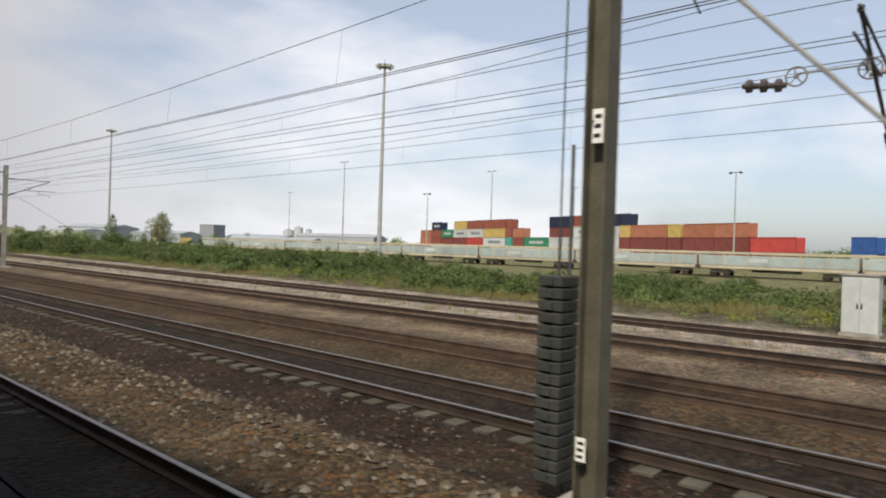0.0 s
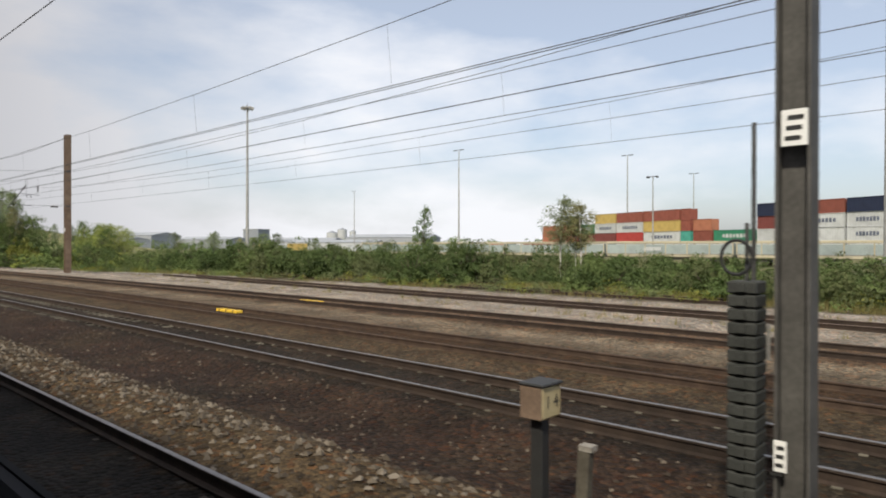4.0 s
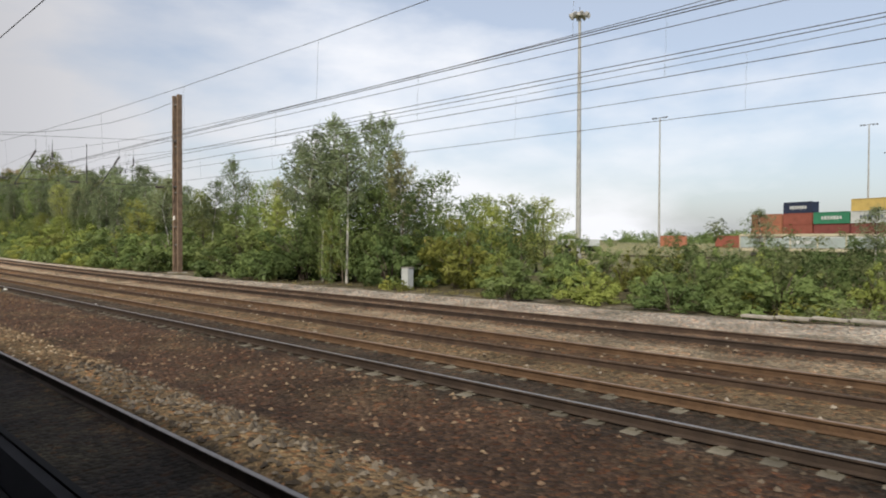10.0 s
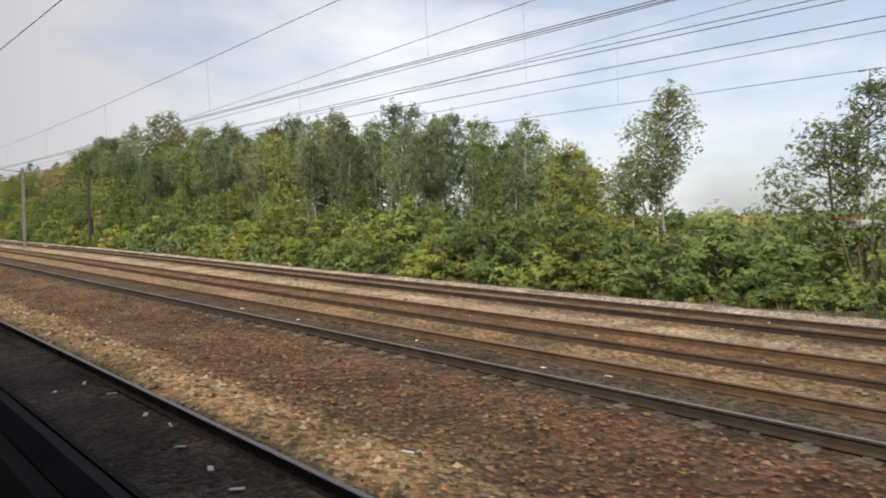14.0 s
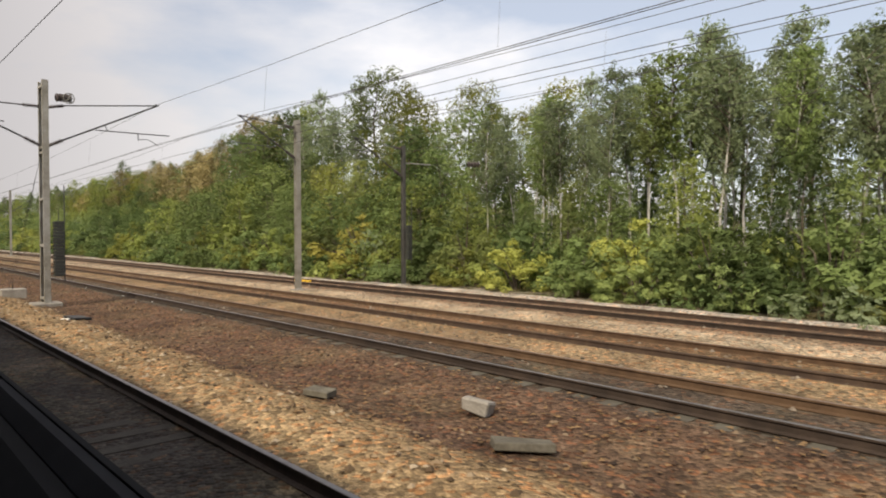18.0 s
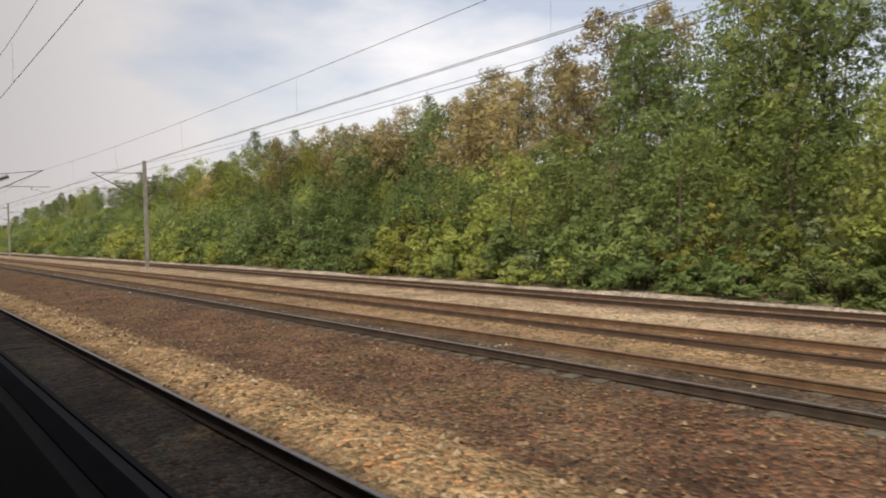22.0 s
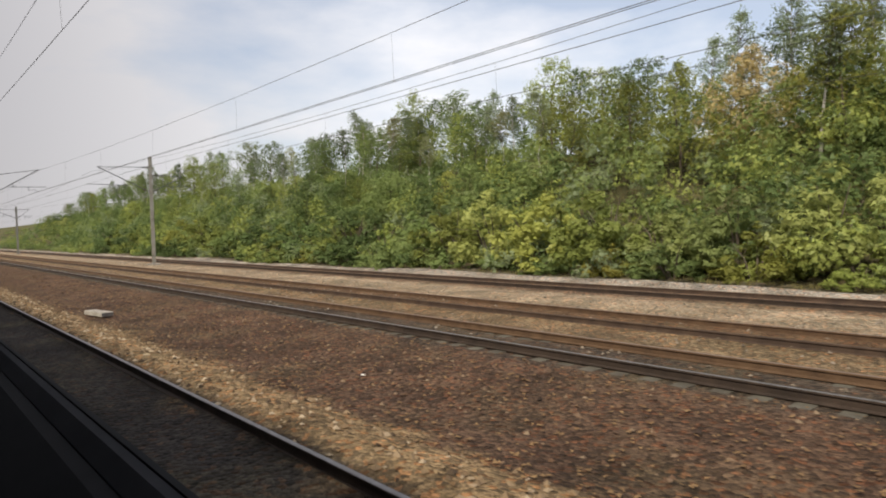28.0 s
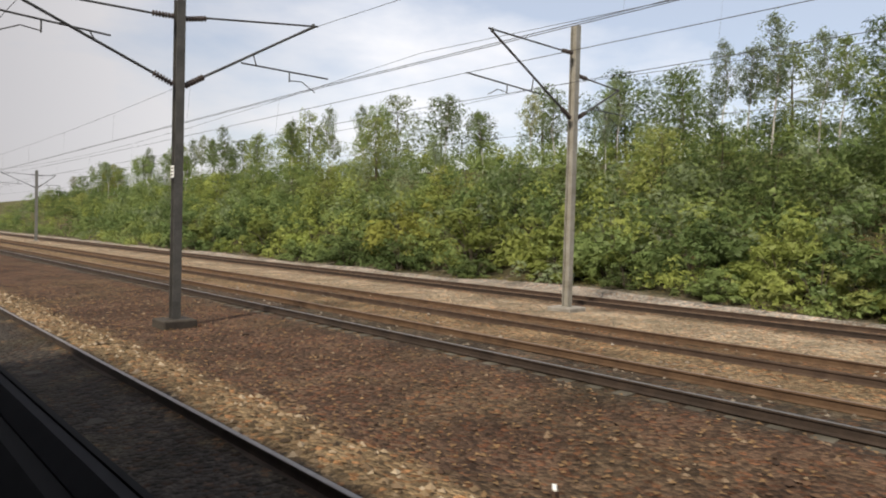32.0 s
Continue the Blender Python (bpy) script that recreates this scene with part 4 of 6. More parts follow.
headspan(127.6, 21.4, "solid", 6.0, 8.2, [((8.4, 7.6), (7.2, 5.6)), ((10.8, 7.75), (10.9, 5.65)), ((18.0, 7.85), (16.6, 5.75))],
         [(6.0, 8.0, 6.2), (15.05, 8.0, 6.15)], (5.1, 10.5, 14.0, 20.3), "cross-span wires with insulators and drop tubes over the tracks")
headspan(183.7, 21.5, "twin", 6.1, 8.4, [((8.3, 8.1), (7.2, 5.7)), ((12.3, 8.0), (11.1, 5.8)), ((17.4, 8.05), (16.0, 5.8))],
         [(5.2, 8.1, 6.1), (15.3, 8.2, 6.2)], (4.35, 10.3, 14.55, 20.2), "cross-span wires with insulators and drop tubes over the tracks")


# ---- container yard ----
def paint(name, c):
    return material(name, [tuple(v * 0.75 for v in c), c, tuple(min(0.9, v * 1.12) for v in c)], 0.6, rough=0.6, spread=0.1)


P_COL = {"r": paint("red_brown_container_paint", (0.23, 0.075, 0.055)), "o": paint("orange_red_container_paint", (0.34, 0.14, 0.085)),
         "y": paint("yellow_container_paint", (0.47, 0.35, 0.12)), "g": paint("green_container_paint", (0.04, 0.19, 0.11)),
         "w": paint("grey_white_container_paint", (0.47, 0.49, 0.5)), "k": paint("navy_container_paint", (0.02, 0.028, 0.06)),
         "d": paint("dark_red_container_paint", (0.18, 0.055, 0.05)), "s": paint("signal_red_container_paint", (0.4, 0.06, 0.055)),
         "b": paint("blue_container_paint", (0.03, 0.09, 0.28)), "t": paint("teal_container_paint", (0.08, 0.33, 0.27))}
WORDS = {"r": "red-brown", "o": "orange-red", "y": "yellow", "g": "green", "w": "grey-white", "k": "navy-black", "d": "dark red", "s": "bright red", "b": "blue", "t": "teal"}
M_MARK = paint("slate_blue_lettering", (0.13, 0.15, 0.2))
ROW0, ROW_DIR = Vector((174.6, 85.5, 0)), Vector((0.3727, 0.928, 0))
ROW_TURN = math.degrees(math.atan2(-0.3727, 0.928))
BOX_W, BOX_H = 3.0, 3.4


def container(length, colour, marks, BOX_H):
    c = tagged(empty("shipping_container"), WORDS[colour] + " corrugated steel shipping container stacked in the yard", "container", "containers in the yard")
    bm = bm_new()
    ribs = max(8, int(length / 0.6))
    half, h = BOX_W / 2 - 0.06, BOX_H - 0.24
    loop = []
    for k in range(ribs * 2 + 1):
        y = -length / 2 + 0.1 + (length - 0.2) * k / (ribs * 2)
        loop.append((-half + (0.07 if k % 2 else 0.0), y))
    for k in range(ribs * 2, -1, -1):
        y = -length / 2 + 0.1 + (length - 0.2) * k / (ribs * 2)
        loop.append((half - (0.07 if k % 2 else 0.0), y))
    lo = [bm.verts.new((x, y, 0.12)) for x, y in loop]
    hi = [bm.verts.new((x, y, 0.12 + h)) for x, y in loop]
    for k in range(len(loop)):
        j = (k + 1) % len(loop)
        bm.faces.new((lo[k], lo[j], hi[j], hi[k]))
    bm.faces.new(hi)
    bm.faces.new(lo[::-1])
    part("body", bm, P_COL[colour], c)
    for sx in (-1, 1):
        for sy in (-1, 1):
            part("corner_post", box(bm_new(), (0.18, 0.18, BOX_H), (sx * (BOX_W / 2 - 0.09), sy * (length / 2 - 0.09), BOX_H / 2)), P_COL[colour], c)
        for z in (0.08, BOX_H - 0.08):
            part("side_rail", box(bm_new(), (0.12, length - 0.4, 0.16), (sx * (BOX_W / 2 - 0.06), 0, z)), P_COL[colour], c)
    if marks:
        mark = P_COL["w"] if colour in "gbkdrs" else M_MARK
        for k in range(7):
            part("lettering_bar", box(bm_new(), (0.02, length * 0.062, 1.05 if k % 3 else 0.9), (-half - 0.02, length * (0.24 - 0.085 * k), BOX_H * 0.5)), mark, c)
    return c


# stacks along the row: start and end in metres, colours from the ground up, rows of lettered boxes
STACKS = [(123.8, 135.1, "doo", 0), (113.6, 123.4, "wrrk", 8), (102.2, 113.2, "wdg", 4), (90.6, 101.9, "wdwy", 4), (77.4, 90.2, "wswr", 4), (61.2, 77.0, "wwyr", 2), (57.0, 60.9, "wtrr", 0),
          (49.0, 56.0, "wro", 0), (34.5, 48.4, "wg", 2), (21.8, 33.8, "wwdk", 0), (9.8, 21.0, "wwwr", 4), (0.1, 9.4, "wwwk", 6), (-4.2, -0.1, "wdyk", 0), (-18.0, -4.6, "rdo", 0),
          (-22.8, -18.3, "rdy", 0), (-42.8, -23.3, "rdo", 0), (-54.6, -43.2, "rs", 0), (-71.0, -66.0, "wb", 0),
          (137, 150, "r", 0), (166, 178, "o", 0)]
for a, b, cols, marks in STACKS:
    pieces = 2 if b - a > 16.5 else 1
    for lv, c in enumerate(cols):
        for k in range(pieces):
            ln = (b - a) / pieces - 0.15
            mid = a + (k + 0.5) * (b - a) / pieces
            p = ROW0 + ROW_DIR * mid + Vector((ROW_DIR.y, -ROW_DIR.x, 0)) * (1.6 + random.uniform(-0.08, 0.08))
            ob = container(ln, c, bool(marks & (1 << lv)), BOX_H + (0.6 if lv == 0 else 0.0))
            ob.matrix_basis = pose(p.x, p.y, -0.1 + lv * BOX_H + (0.6 if lv else 0.0), 0, 0, ROW_TURN)


M_POLE = material("pale_zinc_pole", [(0.24, 0.24, 0.235), (0.34, 0.34, 0.335), (0.42, 0.42, 0.41)], 2.5, rough=0.6, metal=0.2)


def tower(x, y, height, kind, label):
    t = tagged(empty("floodlight_tower", (x, y, -0.3)), label, "light tower", "yard light towers")
    part("pole", rod(bm_new(), (0, 0, -0.3), (0, 0, height), 0.36 if height > 25 else 0.2, 0.17 if height > 25 else 0.1, 12), M_POLE, t)
    part("base_flange", rod(bm_new(), (0, 0, 0), (0, 0, 0.5), 0.55, 0.42, 12), M_CONCRETE, t)
    if kind == "ring":
        part("head_frame", rod(bm_new(), (0, 0, height - 0.3), (0, 0, height + 0.15), 0.75, 0.65, 12), M_POLE, t)
        for k in range(8):
            a = k * math.pi / 4
            part("floodlight", box(bm_new(), (0.55, 0.3, 0.5), (1.05 * math.cos(a), 1.05 * math.sin(a), height - 0.15), Matrix.Rotation(a, 4, "Z") @ Matrix.Rotation(0.5, 4, "Y"), 0.04), M_POLE, t)
        part("mast_tip", rod(bm_new(), (0, 0, height), (0, 0, height + 0.9), 0.05, 0.03, 6), M_DARKSTEEL, t)
    else:
        arm = 5.0 if height > 25 else 2.3
        part("cross_arm", box(bm_new(), (0.14, arm, 0.12), (0, 0, height)), M_DARKSTEEL, t)
        for k in (-0.42 * arm, -0.24 * arm, 0.24 * arm, 0.42 * arm) if arm > 3 else (-1.0, 1.0):
            part("floodlight", box(bm_new(), (0.5, 0.6, 0.24), (-0.25, k, height - 0.12), Matrix.Rotation(0.4, 4, "Y"), 0.04), M_DARKSTEEL, t)
    return t


tower(65.8, 69.9, 29.2, "ring", "very tall slim grey tower with a ring of floodlights")
tower(72.0, 180.8, 31.2, "ring", "very tall slim grey tower with a ring of floodlights")
tower(190.4, 226.2, 40.0, "arm", "tall grey pole with floodlights on a cross arm")
tower(131.0, 120.5, 17.5, "arm", "grey yard pole with twin floodlights")
tower(140.0, 43.2, 20.3, "arm", "grey yard pole with twin floodlights")
tower(200.0, 107.5, 37.0, "arm", "tall grey pole with floodlights on a cross arm")
tower(240.0, 181.0, 39.0, "arm", "tall grey pole with floodlights on a cross arm")
tower(330.0, 190.0, 40.0, "arm", "distant grey pole with floodlights")
tower(300.0, 420.0, 42.0, "arm", "distant grey pole with floodlights")


def wagon():
    w = tagged(empty("flat_wagon"), "long low-sided grey freight wagon with cream top rail", "wagon", "freight train in the yard")
    ln = 18.9
    part("underframe", box(bm_new(), (2.3, ln, 0.32), (0, 0, 1.2), bevel=0.03), P_UNDER, w)
    part("deck", box(bm_new(), (2.8, ln, 0.14), (0, 0, 1.45)), M_CONCRETE, w)
    for sx in (-1.4, 1.4):
        for k in range(6):
            part("side_panel", box(bm_new(), (0.07, ln / 6 - 0.12, 1.3), (sx, (k - 2.5) * ln / 6, 2.2), bevel=0.02), P_WAGON, w)
        for k in range(7):
            part("side_post", box(bm_new(), (0.13, 0.16, 1.55), (sx * 1.01, (k - 3) * (ln / 6 - 0.02), 2.25), bevel=0.015), P_CREAM, w)
        part("top_rail", box(bm_new(), (0.16, ln, 0.34), (sx, 0, 3.18), bevel=0.03), P_CREAM, w)
        part("sole_bar", box(bm_new(), (0.1, ln - 0.3, 0.34), (sx, 0, 1.25), bevel=0.02), P_CREAM, w)
        part("brake_gear", box(bm_new(), (0.5, 3.0, 0.34), (sx * 0.6, 1.2 * sx, 0.86), bevel=0.05), P_UNDER, w)
    part("faded_panel", box(bm_new(), (0.03, 2.6, 0.5), (-1.45, 2.0, 2.25)), P_COL["w"], w, "pale faded panel on the side")
    for sy in (-1, 1):
        part("end_post", box(bm_new(), (2.6, 0.16, 1.6), (0, sy * (ln / 2 - 0.12), 2.25), bevel=0.03), P_WAGON, w)
        bog = part("bogie", box(bm_new(), (2.0, 2.6, 0.4), (0, sy * (ln / 2 - 2.6), 0.7), bevel=0.05), P_UNDER, w)
        for dy in (-0.9, 0.9):
            for sx in (-0.85, 0.85):
                part("wheel", rod(bm_new(), (sx - 0.08, sy * (ln / 2 - 2.6) + dy, 0.46), (sx + 0.08, sy * (ln / 2 - 2.6) + dy, 0.46), 0.46, sides=18), M_RUST, bog)
        rod_bm = bm_new()
        for sx in (-0.85, 0.85):
            rod(rod_bm, (sx, sy * ln / 2 - sy * 0.1, 1.1), (sx, sy * (ln / 2 + 0.2), 1.1), 0.16, sides=10)
        part("buffer_pair", rod_bm, M_DARKSTEEL, w)
    return w


P_UNDER = paint("dusty_brown_grey_underframe", (0.13, 0.125, 0.11))
P_WAGON = paint("dirty_grey_wagon_paint", (0.3, 0.35, 0.35))
P_CREAM = paint("dusty_cream_paint", (0.42, 0.38, 0.28))
first_wagon = wagon()
first_wagon.matrix_basis = pose(93.0, 4.0, -0.1)
for k in range(1, 9):
    copy_thing(first_wagon, pose(93.0 + random.uniform(-0.05, 0.05), 4.0 + 19.3 * k, -0.1))
siding = tagged(new("railway_track"), "yard track under the freight train", "railway track")
for sx in (-0.75, 0.75):
    rail(lambda y: 93.0, sx, -60, 240, (M_RUST, M_DULL_HEAD), siding, "")
    siding.children[-1].location.z = 0.0
# yellow machine and pale trailers beyond the scrub
for x, y, ln, c, zz in ((120, 232, 16, "y", 3.4), (118, 250, 16, "y", 3.2), (125, 214, 12, "w", 2.6)):
    t = tagged(empty("road_trailer", (x, y, -0.15), ROW_TURN), ("yellow" if c == "y" else "white") + " box trailer parked on the yard", "trailer")
    part("box_body", box(bm_new(), (2.6, ln, zz - 1.2), (0, 0, (zz + 1.2) / 2), bevel=0.06), P_COL[c], t)
    part("chassis", box(bm_new(), (1.2, ln, 0.3), (0, 0, 1.05)), M_DARKSTEEL, t)
    for sx in (-1.0, 1.0):
        for k in range(3):
            part("wheel", rod(bm_new(), (sx - 0.15, -ln / 2 + 1.6 + 1.2 * k, 0.5), (sx + 0.15, -ln / 2 + 1.6 + 1.2 * k, 0.5), 0.5, sides=14), M_BLACK, t)
    part("landing_leg", box(bm_new(), (1.6, 0.15, 1.0), (0, ln / 2 - 2.4, 0.55)), M_DARKSTEEL, t)

# distant industry on the flat land
# haze of distance is put into these pale blue-grey colours
M_FARWALL = material("pale_hazed_cladding", [(0.27, 0.29, 0.32), (0.34, 0.36, 0.39)], 0.05, rough=0.8)
M_FARGREY = material("grey_hazed_cladding", [(0.2, 0.22, 0.25), (0.27, 0.29, 0.32)], 0.05, rough=0.8)
M_FARWHITE = material("white_hazed_cladding", [(0.4, 0.415, 0.43), (0.48, 0.495, 0.51)], 0.05, rough=0.8)


def shed(x, y, w, d, h, mat, label, tall=False):
    s = tagged(empty("industrial_building", (x, y, -0.4), random.uniform(10, 40)), label, "building")
    part("wall", box(bm_new(), (d, w, h), (0, 0, h / 2)), mat, s)
    bm = bm_new()
    if tall:
        box(bm, (d + 0.8, w + 0.8, 0.8), (0, 0, h + 0.4))
    else:
        v = [bm.verts.new(c) for c in ((-d / 2 - 0.5, -w / 2 - 0.5, h), (d / 2 + 0.5, -w / 2 - 0.5, h), (0, -w / 2 - 0.5, h + d * 0.09), (-d / 2 - 0.5, w / 2 + 0.5, h), (d / 2 + 0.5, w / 2 + 0.5, h), (0, w / 2 + 0.5, h + d * 0.09))]
        for f in ((0, 1, 2), (3, 5, 4), (0, 2, 5, 3), (2, 1, 4, 5), (1, 0, 3, 4)):
            bm.faces.new([v[i] for i in f])
    part("roof", bm, M_FARWALL, s)
    for k in range(max(2, int(w / 14))):
        part("door", box(bm_new(), (0.3, 4.5, min(5, h * 0.6)), (-d / 2 - 0.1, -w / 2 + 7 + 14 * k, min(5, h * 0.6) / 2)), M_FARGREY, s)


shed(396, 703, 20, 20, 21, M_FARGREY, "tall grey block of a distant works", True)
shed(372, 742, 46, 24, 10, M_FARWHITE, "long white shed of a distant works")
shed(310, 640, 60, 30, 9, M_FARWALL, "pale low distant warehouse hall")
shed(420, 640, 70, 34, 9, M_FARWALL, "pale low distant warehouse hall")
shed(330, 480, 75, 24, 6, M_FARWHITE, "long low white hall beyond the yard")
shed(470, 560, 90, 40, 12, M_FARWALL, "wide pale distant warehouse")
shed(250, 700, 50, 26, 9, M_FARWHITE, "pale low distant warehouse hall")
shed(300, 780, 80, 40, 14, M_FARWALL, "large grey industrial hall with haze in its colour")
for k, (x, y, r, h) in enumerate(((524, 712, 6, 24), (536, 706, 4, 22), (516, 722, 7, 20))):
    s = tagged(empty("silo", (x, y, -0.4)), "white cylindrical silo on the skyline", "silo")
    part("shell", rod(bm_new(), (0, 0, 0), (0, 0, h), r, sides=20), M_FARWHITE, s)
    part("roof_cone", rod(bm_new(), (0, 0, h), (0, 0, h + r * 0.35), r, 0.4, 20), M_FARGREY, s)


# ---- plants ----
def leaf_cloud(centres, radii, count, size, rng, squash=0.8, droop=0.0):
    """Arrays of small folded leaves scattered through clumps."""
    centres, radii = np.asarray(centres, float), np.asarray(radii, float)
    share = radii ** 2 / np.sum(radii ** 2)
    which = rng.choice(len(centres), size=count, p=share)
    way = rng.normal(size=(count, 3))
    way /= np.linalg.norm(way, axis=1, keepdims=True)
    far = rng.uniform(0.35, 1.0, size=(count, 1)) ** 0.6
    pos = centres[which] + way * far * radii[which][:, None] * np.array([1, 1, squash]) * rng.uniform(0.8, 1.15, size=(count, 1))
    pos[:, 2] -= droop * rng.uniform(0, 1, count) * radii[which]
    nrm = way * 0.9 + np.array([0, 0, 0.5]) + rng.normal(scale=0.33, size=(count, 3))
    nrm /= np.linalg.norm(nrm, axis=1, keepdims=True)
    ref = rng.normal(size=(count, 3))
    a = np.cross(nrm, ref)
    a /= np.linalg.norm(a, axis=1, keepdims=True)
    b = np.cross(nrm, a)
    s = size * 1.5 * rng.uniform(0.6, 1.4, size=(count, 1))
    tip, side = a * s, b * s * 0.62
    verts = np.stack([pos - tip * 0.6 - side, pos - tip * 0.6 + side, pos + tip], 1).reshape(-1, 3)
    faces = np.arange(count * 3).reshape(-1, 3)
    return verts, faces


def grow_tree(name, seed, height, width, leaves, leaf, bark, leaf_size, kind, label, category):
    """A plant as one thing with its woody trunk and limbs and its crown of leaves."""
    rng = np.random.default_rng(seed)
    t = tagged(new(name), label, category)
    tv, tf, wood = [], [], []

    def limb(points, r0, r1, sides=6):
        v, f = tube_arrays(points, np.linspace(r0, r1, len(points)), sides)
        o = len(tv)
        wood.extend([0 if not tv else 1] * len(f))
        tv.extend(v)
        tf.extend([tuple(i + o for i in q) for q in f])

    centres, radii = [], []
    if kind == "bush":
        for k in range(9):
            a, lean = rng.uniform(0, 6.28), rng.uniform(0.1, 0.48) * width
            top = height * rng.uniform(0.55, 0.95)
            tip = (math.cos(a) * lean, math.sin(a) * lean, top)
            tip = (tip[0], tip[1], min(top, 0.8 * height * (1 - 0.6 * (2 * lean / width) ** 2)))
            limb([(math.cos(a) * 0.1, math.sin(a) * 0.1, -0.15), (tip[0] * 0.45, tip[1] * 0.45, top * 0.5), tip], 0.035, 0.008, 5)
        for k in range(40):
            a, far = rng.uniform(0, 6.28), width * 0.5 * rng.uniform(0, 1) ** 0.6
            lim = height * (1 - 0.6 * (2 * far / width) ** 2) * rng.uniform(0.8, 1.12)
            centres.append((math.cos(a) * far, math.sin(a) * far, rng.uniform(0.1, 0.92) * lim))
            radii.append(rng.uniform(0.08, 0.2) * width * 0.75)
    else:
        bend = rng.normal(scale=0.03 * height, size=(4, 2))
        bend[0] = 0
        trunk = [(bend[k][0] * k / 3, bend[k][1] * k / 3, height * 0.92 * k / 3 - (0.2 if k == 0 else 0)) for k in range(4)]
        airy = kind in ("birch", "stem")
        limb(trunk, 0.0062 * height + 0.015 if airy else 0.011 * height + 0.02, 0.012, 7)
        low = {"birch": 0.44, "stem": 0.5}.get(kind, 0.14)
        cnt = 40 if airy else 30
        for k in range(cnt):
            h = low + (0.97 - low) * (k + rng.uniform(0, 1)) / cnt
            prof = 1.0 - 0.88 * (h - low) / (1 - low) if kind == "spire" else math.sin(math.pi * min(1, (h - low) / (1.02 - low)) ** 0.75) if airy else math.sin(math.pi * (0.25 + 0.68 * (h - low) / (1 - low)))
            far = width * 0.5 * max(0.12, prof) * rng.uniform(0.45, 1.05)
            a = k * 2.4 + rng.uniform(-0.5, 0.5)
            u = h / 0.92 * 3
            k0 = min(2, int(u))
            base = np.array(trunk[k0]) + (np.array(trunk[k0 + 1]) - np.array(trunk[k0])) * min(1, u - k0)
            rise = far * (0.8 if airy else 0.3)
            base[2] = max(0.3, base[2] - rise * 0.7)
            tip = base + np.array([math.cos(a) * far, math.sin(a) * far, rise])
            mid = base + (tip - base) * 0.55 + np.array([0, 0, 0.05 * far])
            limb([base, mid, tip], 0.003 * height + 0.004, 0.005, 3)
            centres += [tuple(tip), tuple(mid + rng.normal(scale=0.1 * far + 0.05, size=3))]
            r = width * (rng.uniform(0.08, 0.15) if airy else rng.uniform(0.09, 0.16)) * (0.8 + 0.5 * max(0.1, prof))
            radii += [r, r * 0.8]
        centres.append((trunk[3][0], trunk[3][1], height * 0.97))
        radii.append(width * 0.08)
    raw("trunk", tv, tf, (bark, M_BARK), t, slots=wood, smooth=True)
    v, f = leaf_cloud(centres, radii, leaves, leaf_size, rng, 0.85, {"birch": 1.3, "stem": 0.7}.get(kind, 0.15))
    v[:, 2] = np.maximum(v[:, 2], 0.03)
    raw("crown", v, f, leaf, t)
    return t


PROTO = {}


def proto(key, *args):
    ob = grow_tree(*args)
    PROTO.setdefault(key, []).append(ob)


for k in range(4):
    proto("bush", "bush", 10 + k, 3.0, 3.2, 1950, L_BUSH, M_BARK, 0.095, "bush", "dense green deciduous bush at the foot of the bank", "bush")
for k in range(3):
    proto("fresh", "bush", 15 + k, 3.0, 3.0, 1950, L_FRESH, M_BARK, 0.092, "bush", "light green leafy bush beside the siding", "bush")
for k in range(2):
    proto("dark", "bush", 20 + k, 3.0, 3.4, 1950, L_DARK, M_BARK, 0.095, "bush", "dark green bramble and alder bush", "bush")
for k in range(2):
    proto("yellow", "bush", 30 + k, 2.6, 3.0, 1900, L_YELLOW, M_BARK, 0.08, "bush", "yellow-green sallow bush turning in early autumn", "bush")
for k in range(6):
    proto("birch", "birch_tree", 40 + k, 9.0, 2.6, 2700, L_BIRCH, M_BIRCH, 0.064, "birch", "slender birch tree with white trunk and airy crown", "tree")
for k in range(4):
    proto("stem", "birch_tree", 80 + k, 9.0, 2.5, 2500, (L_BIRCH, L_BUSH, L_BIRCH, L_BUSH)[k], M_BIRCH, 0.068, "stem", "tall birch tree with a long bare pale trunk", "tree")
for k in range(2):
    proto("pale", "bush", 36 + k, 3.0, 3.0, 1500, L_PALE, M_BARK, 0.07, "bush", "silvery grey bush on the slope", "bush")
proto("spire", "spruce_tree", 70, 6.0, 3.2, 2600, L_DARK, M_BARK, 0.075, "spire", "dark pointed spruce tree standing in the scrub", "tree")
for k in range(3):
    proto("tree", "deciduous_tree", 50 + k, 8.0, 5.6, 2700, L_BUSH, M_BARK, 0.105, "tree", "green deciduous tree on the wooded bank", "tree")
for k in range(2):
    proto("freshtree", "deciduous_tree", 53 + k, 8.0, 5.4, 2700, L_FRESH, M_BARK, 0.103, "tree", "light green young deciduous tree on the bank", "tree")
for k in range(2):
    proto("darktree", "deciduous_tree", 55 + k, 8.0, 5.6, 2700, L_DARK, M_BARK, 0.105, "tree", "dark green deciduous tree with a full crown", "tree")
for k in range(2):
    proto("rust", "deciduous_tree", 60 + k, 8.0, 5.0, 3200, L_RUST, M_BARK, 0.105, "tree", "tree with tan-yellow early autumn leaves", "tree")
proto("gold", "deciduous_tree", 64, 8.0, 5.2, 3200, L_YELLOW, M_BARK, 0.092, "tree", "tree with olive-gold leaves on the bank", "tree")

USED = set()


